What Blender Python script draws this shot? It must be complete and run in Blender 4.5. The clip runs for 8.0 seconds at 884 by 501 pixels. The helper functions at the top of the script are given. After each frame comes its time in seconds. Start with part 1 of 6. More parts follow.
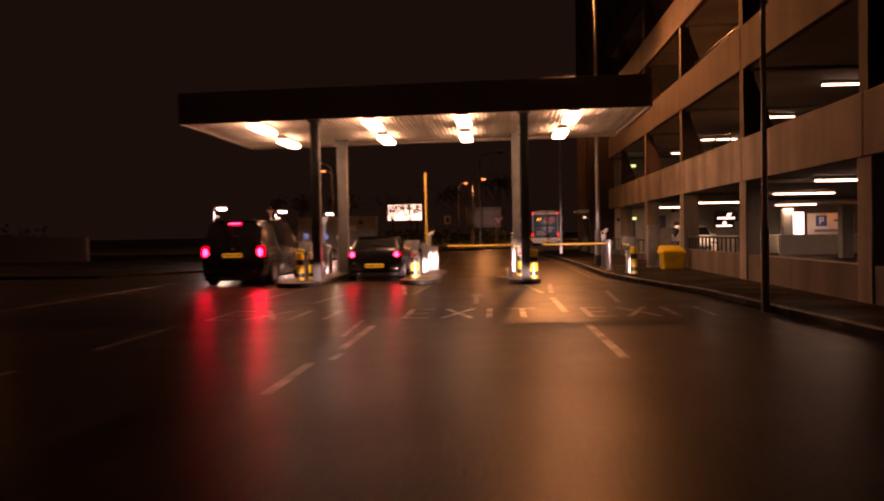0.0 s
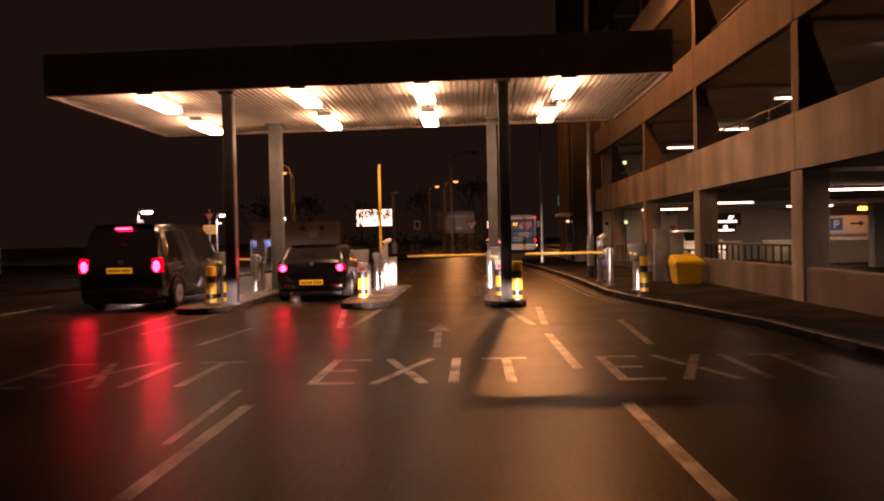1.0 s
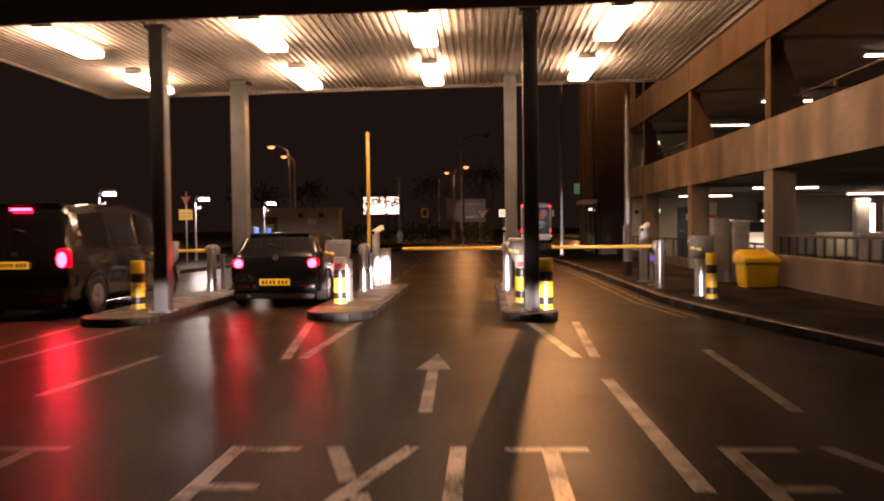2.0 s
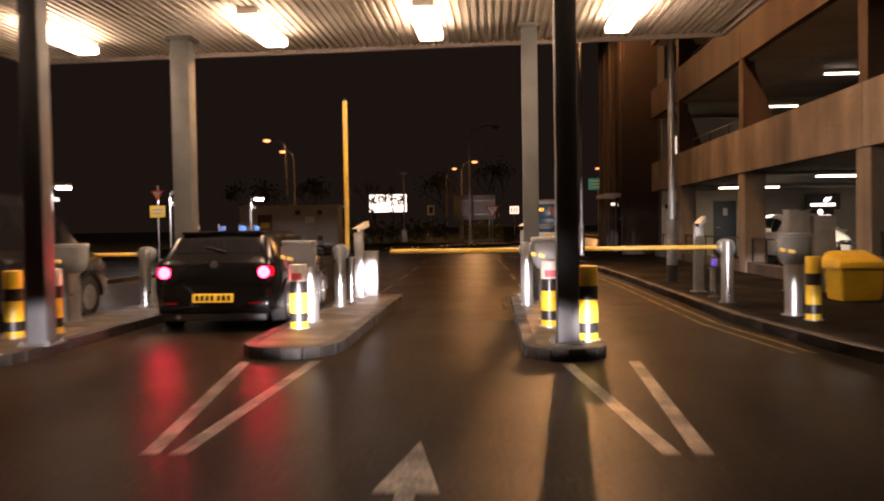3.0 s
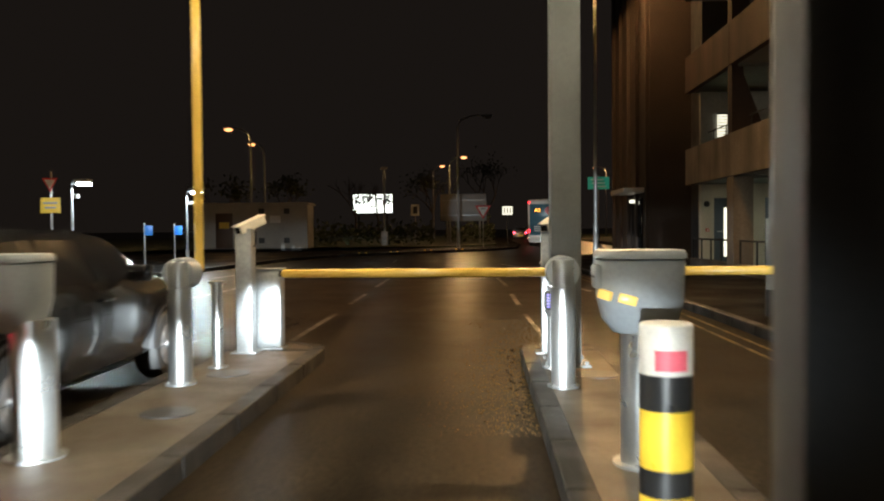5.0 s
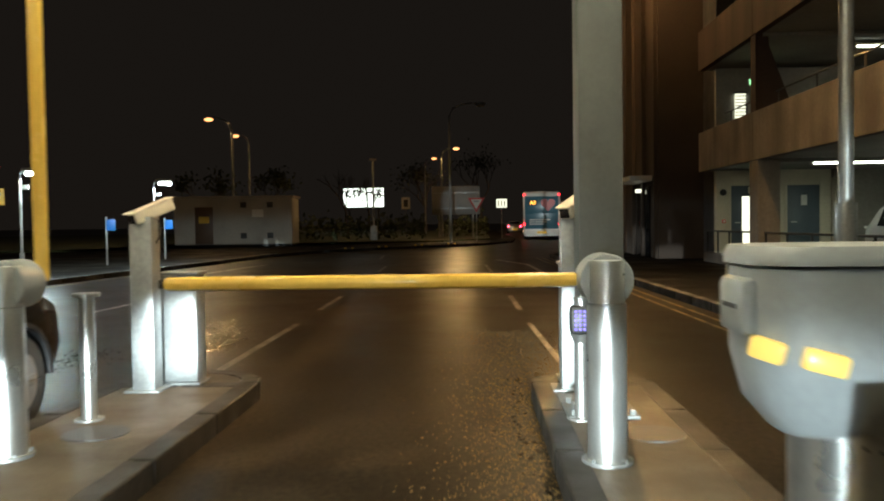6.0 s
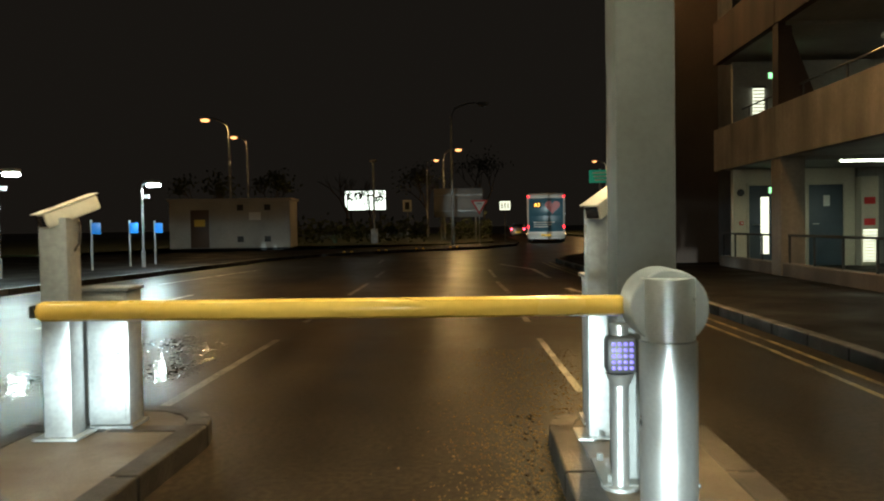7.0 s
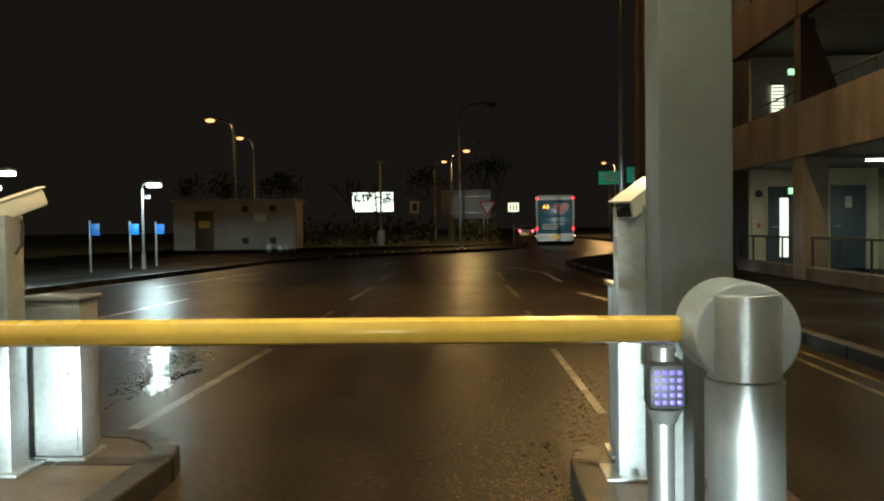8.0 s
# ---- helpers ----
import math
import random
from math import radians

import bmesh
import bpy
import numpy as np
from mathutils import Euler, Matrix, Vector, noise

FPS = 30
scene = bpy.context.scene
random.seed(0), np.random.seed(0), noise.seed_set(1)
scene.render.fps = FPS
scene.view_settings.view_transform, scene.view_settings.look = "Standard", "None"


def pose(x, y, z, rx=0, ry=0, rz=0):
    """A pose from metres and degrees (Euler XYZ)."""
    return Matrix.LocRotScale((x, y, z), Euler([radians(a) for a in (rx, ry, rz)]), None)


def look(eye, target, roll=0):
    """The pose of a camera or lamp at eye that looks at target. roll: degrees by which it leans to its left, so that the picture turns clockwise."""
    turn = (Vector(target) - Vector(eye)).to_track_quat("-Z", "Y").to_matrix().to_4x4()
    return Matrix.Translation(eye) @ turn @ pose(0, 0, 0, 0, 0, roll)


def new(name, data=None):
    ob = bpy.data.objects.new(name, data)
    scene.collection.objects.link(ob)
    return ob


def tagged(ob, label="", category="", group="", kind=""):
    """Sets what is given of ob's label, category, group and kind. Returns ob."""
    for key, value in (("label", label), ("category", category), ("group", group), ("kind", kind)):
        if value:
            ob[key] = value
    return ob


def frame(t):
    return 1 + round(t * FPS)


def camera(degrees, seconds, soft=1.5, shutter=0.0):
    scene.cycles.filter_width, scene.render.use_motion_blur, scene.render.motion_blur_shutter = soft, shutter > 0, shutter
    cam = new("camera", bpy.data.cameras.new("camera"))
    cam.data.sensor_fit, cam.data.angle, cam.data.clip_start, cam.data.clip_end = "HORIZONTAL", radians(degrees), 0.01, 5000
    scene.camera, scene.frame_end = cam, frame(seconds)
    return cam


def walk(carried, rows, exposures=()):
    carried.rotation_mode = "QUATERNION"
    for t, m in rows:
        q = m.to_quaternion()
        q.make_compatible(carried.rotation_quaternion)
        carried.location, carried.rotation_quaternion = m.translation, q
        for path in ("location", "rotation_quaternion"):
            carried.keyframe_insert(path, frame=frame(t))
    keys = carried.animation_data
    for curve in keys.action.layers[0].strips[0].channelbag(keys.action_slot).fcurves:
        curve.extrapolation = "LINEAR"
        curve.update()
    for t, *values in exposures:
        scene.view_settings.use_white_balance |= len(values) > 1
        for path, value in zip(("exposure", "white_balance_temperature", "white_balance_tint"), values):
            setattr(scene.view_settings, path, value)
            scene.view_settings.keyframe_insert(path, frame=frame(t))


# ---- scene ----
cam = camera(56.0, 8.0, soft=2.0, shutter=0.7)
PATH = [
    (0, (1.001, 2.788, 1.346), (0.863, 4.783, 1.304), -1.0),
    (0.5, (1.026, 5.597, 1.355), (0.938, 7.594, 1.306), -0.9),
    (1, (1.031, 8.058, 1.361), (0.956, 10.057, 1.332), -1.2),
    (1.5, (1.026, 10.183, 1.365), (0.942, 12.18, 1.311), -1.1),
    (1.7, (0.994, 11.133, 1.35), (0.904, 13.13, 1.297), -0.7),
    (2.8, (0.974, 15.407, 1.324), (0.85, 17.402, 1.263), -1.1),
    (3, (0.943, 16.205, 1.302), (0.821, 18.2, 1.244), -0.9),
    (3.5, (0.919, 18.006, 1.282), (0.799, 20.001, 1.228), -0.9),
    (4, (0.885, 19.666, 1.272), (0.774, 21.662, 1.224), -0.5),
    (4.5, (0.88, 21.188, 1.273), (0.775, 23.185, 1.225), -0.4),
    (6, (0.866, 24.82, 1.204), (0.785, 26.817, 1.138), -0.8),
    (6.5, (0.870, 25.475, 1.201), (0.787, 27.473, 1.140), -0.9),
    (7, (0.868, 25.978, 1.199), (0.780, 27.976, 1.140), -0.9),
    (7.5, (0.866, 26.368, 1.194), (0.765, 28.365, 1.141), -0.8),
    (8, (0.861, 26.628, 1.189), (0.754, 28.624, 1.135), -0.8),
]
EXPOSURES = [(0, -0.28, 12000, 74), (1.5, 0.05, 9900, 56), (3.0, 0.18, 8000, 38), (4.5, 0.15, 6700, 14), (6.0, 0.22, 6500, 0), (8.0, 0.14, 6400, -6)]
walk(cam, [(t, look(eye, target, roll)) for t, eye, target, roll in PATH], EXPOSURES)

# ---- night sky and lamps ----
world = bpy.data.worlds.new("night")
scene.world = world
world.use_nodes = True
wn = world.node_tree.nodes
wn["Background"].inputs[0].default_value = (0.52, 0.40, 0.34, 1)
wn["Background"].inputs[1].default_value = 0.0155

SODIUM = (1.0, 0.56, 0.22)
COLD = (0.80, 0.95, 1.0)
HEAD = (0.86, 0.95, 1.0)


def lamp(name, kind, m, power, colour, **set_to):
    data = bpy.data.lights.new(name, kind)
    data.energy, data.color = power, colour
    if kind == "AREA":
        data.shape, data.size, data.size_y = "RECTANGLE", set_to["size"], set_to["size_y"]
    else:
        data.shadow_soft_size = set_to.get("radius", 0.1)
    if kind == "SPOT":
        data.spot_size, data.spot_blend = radians(set_to["cone"]), set_to.get("blend", 0.3)
    ob = new(name, data)
    ob.matrix_world = m
    return ob


# tubes under the canopy, two rows of four
CANOPY_TUBES = [(-5.35, 25.0), (-2.32, 25.0), (0.10, 25.0), (2.95, 25.0), (-5.55, 28.6), (-2.46, 28.6), (0.02, 28.6), (2.92, 28.6)]
# tall sodium lamps along the road: head places
SODIUM_HEADS = [(3.75, 33.3, 10.5, 16500), (-14.1, 71.5, 7.3, 1400), (-0.5, 86.0, 6.7, 3200),
                (14.0, 120.0, 8.2, 9000), (-16.2, 84.0, 7.7, 300), (-3.0, 104.0, 7.4, 400), (-33.0, 52.0, 7.0, 900), (3.75, 47.6, 9.4, 12000)]
for x, y, z, p in SODIUM_HEADS[1:-1]:
    lamp("sodium_light", "SPOT", pose(x, y, z - 0.12), p, SODIUM, radius=0.12, cone=178, blend=0.12)
# the two lanterns before the car park are tilted over the road
for (x, y, z, p), aim, cone in ((SODIUM_HEADS[0], (0.3, 30.0, 0.0), 167), (SODIUM_HEADS[-1], (-4.8, 28.0, 0.0), 94)):
    lamp("sodium_light", "SPOT", look((x, y, z - 0.12), aim), p, SODIUM, radius=0.12, cone=cone, blend=0.6)
# second light in the same lantern, added to brighten the stair tower
x, y, z, p = SODIUM_HEADS[-1]
lamp("sodium_light", "SPOT", pose(x, y, z - 0.12), 3200, SODIUM, radius=0.12, cone=178, blend=0.12)
# low white lamps by the left pavement
WHITE_HEADS = [(-8.75, 50.3, 2.62), (-10.2, 45.3, 2.66), (-11.6, 39.9, 2.68)]
for x, y, z in WHITE_HEADS:
    lamp("white_light", "SPOT", pose(x, y, z - 0.19), 420, COLD, radius=0.1, cone=178.5, blend=0.06)
# tubes inside the car park
for x, y in ((9.0, 22.0), (10.4, 29.2), (9.7, 36.9), (9.0, 42.9), (14.8, 42.6), (15.0, 30.0)):
    lamp("garage_light", "AREA", pose(x, y, 2.26), 30 if 42 < y and x < 12 else 62 if 36 < y else 34, (0.93, 1.0, 0.82), size=1.6, size_y=0.3)
for y in (25.0, 31.2, 37.9, 43.8):
    lamp("garage_light_upper", "AREA", pose(10.1, y, 4.9), 1.6, (1.0, 0.95, 0.85), size=1.4, size_y=0.3)
# unseen lamps added for the camera car's headlights: wide flat beams with a cut-off at lamp height
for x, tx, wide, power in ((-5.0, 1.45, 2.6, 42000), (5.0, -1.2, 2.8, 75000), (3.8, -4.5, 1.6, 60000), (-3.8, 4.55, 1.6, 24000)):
    lamp("standin_headlight", "SPOT", look((x, -1.0, 0.62), (tx, 27.0, 0.23)) @ Matrix.Diagonal((wide, 1, 1, 1)), power * 1.2, HEAD, radius=0.07, cone=1.5, blend=0.75)
# added narrow spots, each aimed at a machine, post or column to brighten it
lamp("standin_post_spot", "SPOT", look((-3.8, -1.0, 0.66), (1.56, 26.6, 0.68)), 42000, HEAD, radius=0.08, cone=1.35, blend=0.5)
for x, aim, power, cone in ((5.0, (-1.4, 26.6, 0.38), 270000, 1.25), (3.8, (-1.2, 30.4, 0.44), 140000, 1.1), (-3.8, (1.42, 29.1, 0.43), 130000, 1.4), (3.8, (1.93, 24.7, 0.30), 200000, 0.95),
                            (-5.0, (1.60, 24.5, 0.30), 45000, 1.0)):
    lamp("standin_post_spot", "SPOT", look((x, -1.0, 0.64), aim), power, HEAD, radius=0.08, cone=cone, blend=0.5)
# added weak spill that brightens the upper machines and barrier drums
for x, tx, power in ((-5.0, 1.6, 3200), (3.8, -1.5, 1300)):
    lamp("standin_upper_spill", "SPOT", look((x, -1.0, 0.70), (tx, 28.0, 1.0)) @ Matrix.Diagonal((3.0, 1, 1, 1)), power, HEAD, radius=0.15, cone=1.7, blend=0.8)
# added far lamps that light the coach and the distant signs
lamp("standin_far_beam", "SPOT", look((1.6, -30.0, 0.60), (5.2, 79.0, 1.7)), 100000, HEAD, radius=0.35, cone=2.2, blend=0.4)
lamp("standin_far_beam", "SPOT", look((0.35, -30.0, 0.60), (0.1, 84.0, 2.65)) @ Matrix.Diagonal((1.1, 1, 1, 1)), 32000, HEAD, radius=0.08, cone=1.7, blend=0.5)
# lit brake lamps shine back over the wet road
for x, y, z, p in ((-5.42, 24.66, 0.92, 30), (-6.94, 24.70, 0.92, 9), (-1.96, 26.45, 0.76, 6), (-3.24, 26.45, 0.76, 6)):
    lamp("brake_light", "SPOT", look((x, y, z), (x, y - 5, 0.2)), p * 4, (1.0, 0.03, 0.06), radius=0.08, cone=150, blend=0.6)

# ---- materials ----
def mat(name, colour, rough=0.6, metal=0.0, grain=0.0, scale=20.0, bump=0.0, blotch=0.0, blotch_scale=1.5,
        dark=None, emit=0.0, emit_colour=None, rough_var=0.0, coat=0.0, trans=0.0, spec=0.5, random_tint=0.0, ior=1.5):
    """One procedural surface: colour with fine grain and broad blotches, varied gloss and relief."""
    m = bpy.data.materials.new(name)
    m.use_nodes = True
    nt = m.node_tree
    b = nt.nodes["Principled BSDF"]
    b.inputs["Base Color"].default_value = (*colour, 1)
    b.inputs["Roughness"].default_value = rough
    b.inputs["Metallic"].default_value = metal
    b.inputs["Coat Weight"].default_value = coat
    b.inputs["Transmission Weight"].default_value = trans
    b.inputs["Specular IOR Level"].default_value = spec
    b.inputs["IOR"].default_value = ior
    if emit:
        b.inputs["Emission Color"].default_value = (*(emit_colour or colour), 1)
        b.inputs["Emission Strength"].default_value = emit
    if not (grain or bump or blotch or rough_var or random_tint):
        return m
    co = nt.nodes.new("ShaderNodeTexCoord")
    where = nt.nodes.new("ShaderNodeNewGeometry").outputs["Position"]

    def noise_node(s, detail=5.0, stretch=None):
        n = nt.nodes.new("ShaderNodeTexNoise")
        n.inputs["Scale"].default_value, n.inputs["Detail"].default_value = s, detail
        if stretch:
            mp = nt.nodes.new("ShaderNodeMapping")
            mp.inputs["Scale"].default_value = stretch
            nt.links.new(where, mp.inputs[0])
            nt.links.new(mp.outputs[0], n.inputs["Vector"])
        else:
            nt.links.new(where, n.inputs["Vector"])
        return n.outputs["Fac"]

    fine, broad = noise_node(scale), noise_node(blotch_scale, 4.0)

    def ramp(src, lo, hi, a, c):
        r = nt.nodes.new("ShaderNodeMapRange")
        r.inputs["From Min"].default_value, r.inputs["From Max"].default_value = lo, hi
        r.inputs["To Min"].default_value, r.inputs["To Max"].default_value = a, c
        nt.links.new(src, r.inputs["Value"])
        return r.outputs["Result"]

    def mix(fac, a, c):
        x = nt.nodes.new("ShaderNodeMix")
        x.data_type = "RGBA"
        nt.links.new(fac, x.inputs["Factor"])
        for sock, v in ((x.inputs["A"], a), (x.inputs["B"], c)):
            if isinstance(v, tuple):
                sock.default_value = (*v, 1)
            else:
                nt.links.new(v, sock)
        return x.outputs["Result"]

    low = dark or tuple(c * 0.45 for c in colour)
    col = colour
    if blotch:
        col = mix(ramp(broad, 0.34, 0.74, 0.0, blotch), colour, low)
    if grain:
        col = mix(ramp(fine, 0.35, 0.7, 0.0, grain), col, low)
    if random_tint:
        rnd = nt.nodes.new("ShaderNodeObjectInfo").outputs["Random"]
        col = mix(ramp(rnd, 0, 1, 0, random_tint), col, low)
    if not isinstance(col, tuple):
        nt.links.new(col, b.inputs["Base Color"])
    if rough_var:
        nt.links.new(ramp(broad, 0.25, 0.75, max(0.03, rough - rough_var), min(1, rough + rough_var)), b.inputs["Roughness"])
    if bump:
        bp = nt.nodes.new("ShaderNodeBump")
        bp.inputs["Strength"].default_value, bp.inputs["Distance"].default_value = bump, 0.01
        nt.links.new(fine, bp.inputs["Height"])
        nt.links.new(bp.outputs["Normal"], b.inputs["Normal"])
    return m


def worn_paint(name, colour, under, wear=0.5):
    """Road paint rubbed through to the asphalt in patches."""
    m = mat(name, colour, rough=0.45, grain=0.01, bump=0.25, scale=60, rough_var=0.15, blotch_scale=2)
    nt = m.node_tree
    b = nt.nodes["Principled BSDF"]
    link = b.inputs["Base Color"].links[0].from_socket
    pos = nt.nodes.new("ShaderNodeNewGeometry").outputs["Position"]
    n1, n2 = nt.nodes.new("ShaderNodeTexNoise"), nt.nodes.new("ShaderNodeTexNoise")
    for n, s in ((n1, 3.0), (n2, 45.0)):
        n.inputs["Scale"].default_value, n.inputs["Detail"].default_value = s, 6
        nt.links.new(pos, n.inputs["Vector"])
    add = nt.nodes.new("ShaderNodeMath")
    add.operation = "ADD"
    nt.links.new(n1.outputs["Fac"], add.inputs[0])
    nt.links.new(n2.outputs["Fac"], add.inputs[1])
    r = nt.nodes.new("ShaderNodeMapRange")
    r.inputs["From Min"].default_value, r.inputs["From Max"].default_value = 1.18 - wear * 0.4, 1.36 - wear * 0.4
    nt.links.new(add.outputs[0], r.inputs["Value"])
    x = nt.nodes.new("ShaderNodeMix")
    x.data_type = "RGBA"
    nt.links.new(r.outputs["Result"], x.inputs["Factor"])
    nt.links.new(link, x.inputs["A"])
    x.inputs["B"].default_value = (*under, 1)
    nt.links.new(x.outputs["Result"], b.inputs["Base Color"])
    return m


def wet_road(name, colour, **set_to):
    """Asphalt with long polished wheel tracks, coarse stone grain and damp patches."""
    m = mat(name, colour, **set_to)
    nt = m.node_tree
    b = nt.nodes["Principled BSDF"]
    base = b.inputs["Base Color"].links[0].from_socket
    shine = b.inputs["Roughness"].links[0].from_socket
    pos = nt.nodes.new("ShaderNodeNewGeometry").outputs["Position"]

    def noise(stretch, detail):
        mp, n = nt.nodes.new("ShaderNodeMapping"), nt.nodes.new("ShaderNodeTexNoise")
        mp.inputs["Scale"].default_value = stretch
        n.inputs["Scale"].default_value, n.inputs["Detail"].default_value = 1.0, detail
        nt.links.new(pos, mp.inputs[0])
        nt.links.new(mp.outputs[0], n.inputs["Vector"])
        return n.outputs["Fac"]

    def span(src, lo, hi, a, c):
        r = nt.nodes.new("ShaderNodeMapRange")
        for key, v in (("From Min", lo), ("From Max", hi), ("To Min", a), ("To Max", c)):
            r.inputs[key].default_value = v
        nt.links.new(src, r.inputs["Value"])
        return r.outputs["Result"]

    def maths(op, u, v):
        n = nt.nodes.new("ShaderNodeMath")
        n.operation = op
        nt.links.new(u, n.inputs[0])
        nt.links.new(v, n.inputs[1])
        return n.outputs[0]

    tracks, damp, stones = noise((1.7, 0.07, 1), 3.0), noise((2.6, 1.5, 1), 6.0), noise((26, 26, 26), 3.0)
    tone = maths("MULTIPLY", span(tracks, 0.3, 0.7, 0.62, 1.5), maths("MULTIPLY", span(damp, 0.35, 0.65, 0.75, 1.3), span(stones, 0.35, 0.65, 0.6, 1.5)))
    x = nt.nodes.new("ShaderNodeVectorMath")
    x.operation = "SCALE"
    nt.links.new(base, x.inputs[0])
    nt.links.new(tone, x.inputs["Scale"])
    nt.links.new(x.outputs[0], b.inputs["Base Color"])
    nt.links.new(maths("ADD", shine, maths("ADD", span(tracks, 0.3, 0.7, -0.02, 0.02), span(damp, 0.38, 0.62, -0.02, 0.02))), b.inputs["Roughness"])
    return m


ASPHALT = wet_road("wet_asphalt", (0.032, 0.0245, 0.0165), rough=0.36, grain=0.55, scale=130, bump=0.14, blotch=0.55, blotch_scale=0.55,
              dark=(0.017, 0.013, 0.0095), rough_var=0.03, spec=0.5, ior=1.085)
WHITE_LINE = worn_paint("worn_white_paint", (0.46, 0.43, 0.38), (0.020, 0.016, 0.012), 0.58)
FADED_LINE = worn_paint("faded_white_paint", (0.16, 0.142, 0.115), (0.022, 0.017, 0.013), 0.66)
YELLOW_LINE = worn_paint("worn_yellow_paint", (0.30, 0.20, 0.04), (0.03, 0.026, 0.02), 0.62)
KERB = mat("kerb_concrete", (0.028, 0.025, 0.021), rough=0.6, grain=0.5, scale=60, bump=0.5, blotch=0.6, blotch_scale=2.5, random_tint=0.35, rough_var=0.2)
def streaked(name, colour, **set_to):
    """Outdoor wall with rain streaks running down it."""
    m = mat(name, colour, **set_to)
    nt = m.node_tree
    b = nt.nodes["Principled BSDF"]
    base = b.inputs["Base Color"].links[0].from_socket
    mp, n = nt.nodes.new("ShaderNodeMapping"), nt.nodes.new("ShaderNodeTexNoise")
    mp.inputs["Scale"].default_value = (1.5, 1.5, 0.22)
    n.inputs["Scale"].default_value, n.inputs["Detail"].default_value = 1.0, 5.0
    nt.links.new(nt.nodes.new("ShaderNodeNewGeometry").outputs["Position"], mp.inputs[0])
    nt.links.new(mp.outputs[0], n.inputs["Vector"])
    r = nt.nodes.new("ShaderNodeMapRange")
    for key, v in (("From Min", 0.32), ("From Max", 0.68), ("To Min", 0.62), ("To Max", 1.3)):
        r.inputs[key].default_value = v
    nt.links.new(n.outputs["Fac"], r.inputs["Value"])
    x = nt.nodes.new("ShaderNodeVectorMath")
    x.operation = "SCALE"
    nt.links.new(base, x.inputs[0])
    nt.links.new(r.outputs["Result"], x.inputs["Scale"])
    nt.links.new(x.outputs[0], b.inputs["Base Color"])
    return m


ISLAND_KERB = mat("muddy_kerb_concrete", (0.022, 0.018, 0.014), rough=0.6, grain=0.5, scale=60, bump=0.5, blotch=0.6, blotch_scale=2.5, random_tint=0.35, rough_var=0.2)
PAVING = mat("island_concrete", (0.125, 0.105, 0.080), rough=0.55, ior=1.25, grain=0.5, scale=80, bump=0.4, blotch=0.6, blotch_scale=2.0, rough_var=0.2)
PAVEMENT = mat("pavement_asphalt", (0.015, 0.013, 0.011), rough=0.6, ior=1.08, grain=0.5, scale=90, bump=0.5, blotch=0.5, blotch_scale=0.8, rough_var=0.2)
CONCRETE = streaked("stained_concrete", (0.245, 0.218, 0.19), rough=0.85, grain=0.35, scale=14, bump=0.4, blotch=0.75, blotch_scale=0.9, dark=(0.12, 0.10, 0.085))
# darker copy of the stained concrete, for the low walls
DARK_CONCRETE = streaked("dark_concrete", (0.105, 0.085, 0.07), rough=0.85, grain=0.35, scale=14, bump=0.4, blotch=0.75, blotch_scale=0.9, dark=(0.05, 0.042, 0.036))
BRICK_WALL = streaked("brown_plaster", (0.072, 0.045, 0.035), rough=0.85, grain=0.4, scale=25, bump=0.4, blotch=0.5, blotch_scale=0.8)
TOWER_WALL = mat("dark_brown_plaster", (0.078, 0.055, 0.043), rough=0.85, grain=0.4, scale=25, bump=0.4, blotch=0.5, blotch_scale=0.8)
INNER = mat("garage_inner_paint", (0.38, 0.37, 0.34), rough=0.8, grain=0.3, scale=12, blotch=0.6, blotch_scale=0.6, bump=0.2)
CREAM = mat("cream_wall_paint", (0.62, 0.58, 0.46), rough=0.7, grain=0.2, scale=20, blotch=0.4, blotch_scale=1.0, bump=0.2)
STEEL = mat("brushed_stainless", (0.60, 0.62, 0.62), rough=0.32, metal=0.9, grain=0.2, scale=90, bump=0.04, blotch=0.3, blotch_scale=6, rough_var=0.08)
GALV = mat("galvanised_steel", (0.38, 0.40, 0.41), rough=0.44, metal=0.65, grain=0.35, scale=35, bump=0.1, blotch=0.4, blotch_scale=5, rough_var=0.12)
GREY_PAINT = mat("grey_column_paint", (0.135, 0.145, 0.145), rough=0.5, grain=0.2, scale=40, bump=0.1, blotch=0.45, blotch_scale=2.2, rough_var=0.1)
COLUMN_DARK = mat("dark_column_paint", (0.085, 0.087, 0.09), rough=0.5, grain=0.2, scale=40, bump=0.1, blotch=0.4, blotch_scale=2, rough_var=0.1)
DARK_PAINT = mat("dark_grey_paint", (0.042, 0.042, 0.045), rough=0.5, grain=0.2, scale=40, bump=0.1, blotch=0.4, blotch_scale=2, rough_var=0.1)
HOUSING = mat("grey_machine_paint", (0.30, 0.33, 0.35), rough=0.4, grain=0.2, scale=50, bump=0.05, blotch=0.3, blotch_scale=5, rough_var=0.1)
ARM_YELLOW = mat("yellow_arm_paint", (0.84, 0.56, 0.12), rough=0.24, grain=0.12, scale=30, blotch=0.25, blotch_scale=5, rough_var=0.08, coat=0.3)
BAND_YELLOW = mat("yellow_band", (0.85, 0.55, 0.05), rough=0.35, grain=0.12, scale=60, blotch=0.35, blotch_scale=9, rough_var=0.1)
BAND_BLACK = mat("black_band", (0.02, 0.02, 0.02), rough=0.35, grain=0.2, scale=60, blotch=0.3, blotch_scale=9, rough_var=0.1)
BAND_WHITE = mat("white_label", (0.7, 0.68, 0.62), rough=0.45, grain=0.2, scale=60, blotch=0.35, blotch_scale=8)
PINK = mat("pink_label_print", (0.75, 0.12, 0.16), rough=0.5, grain=0.2, scale=60)
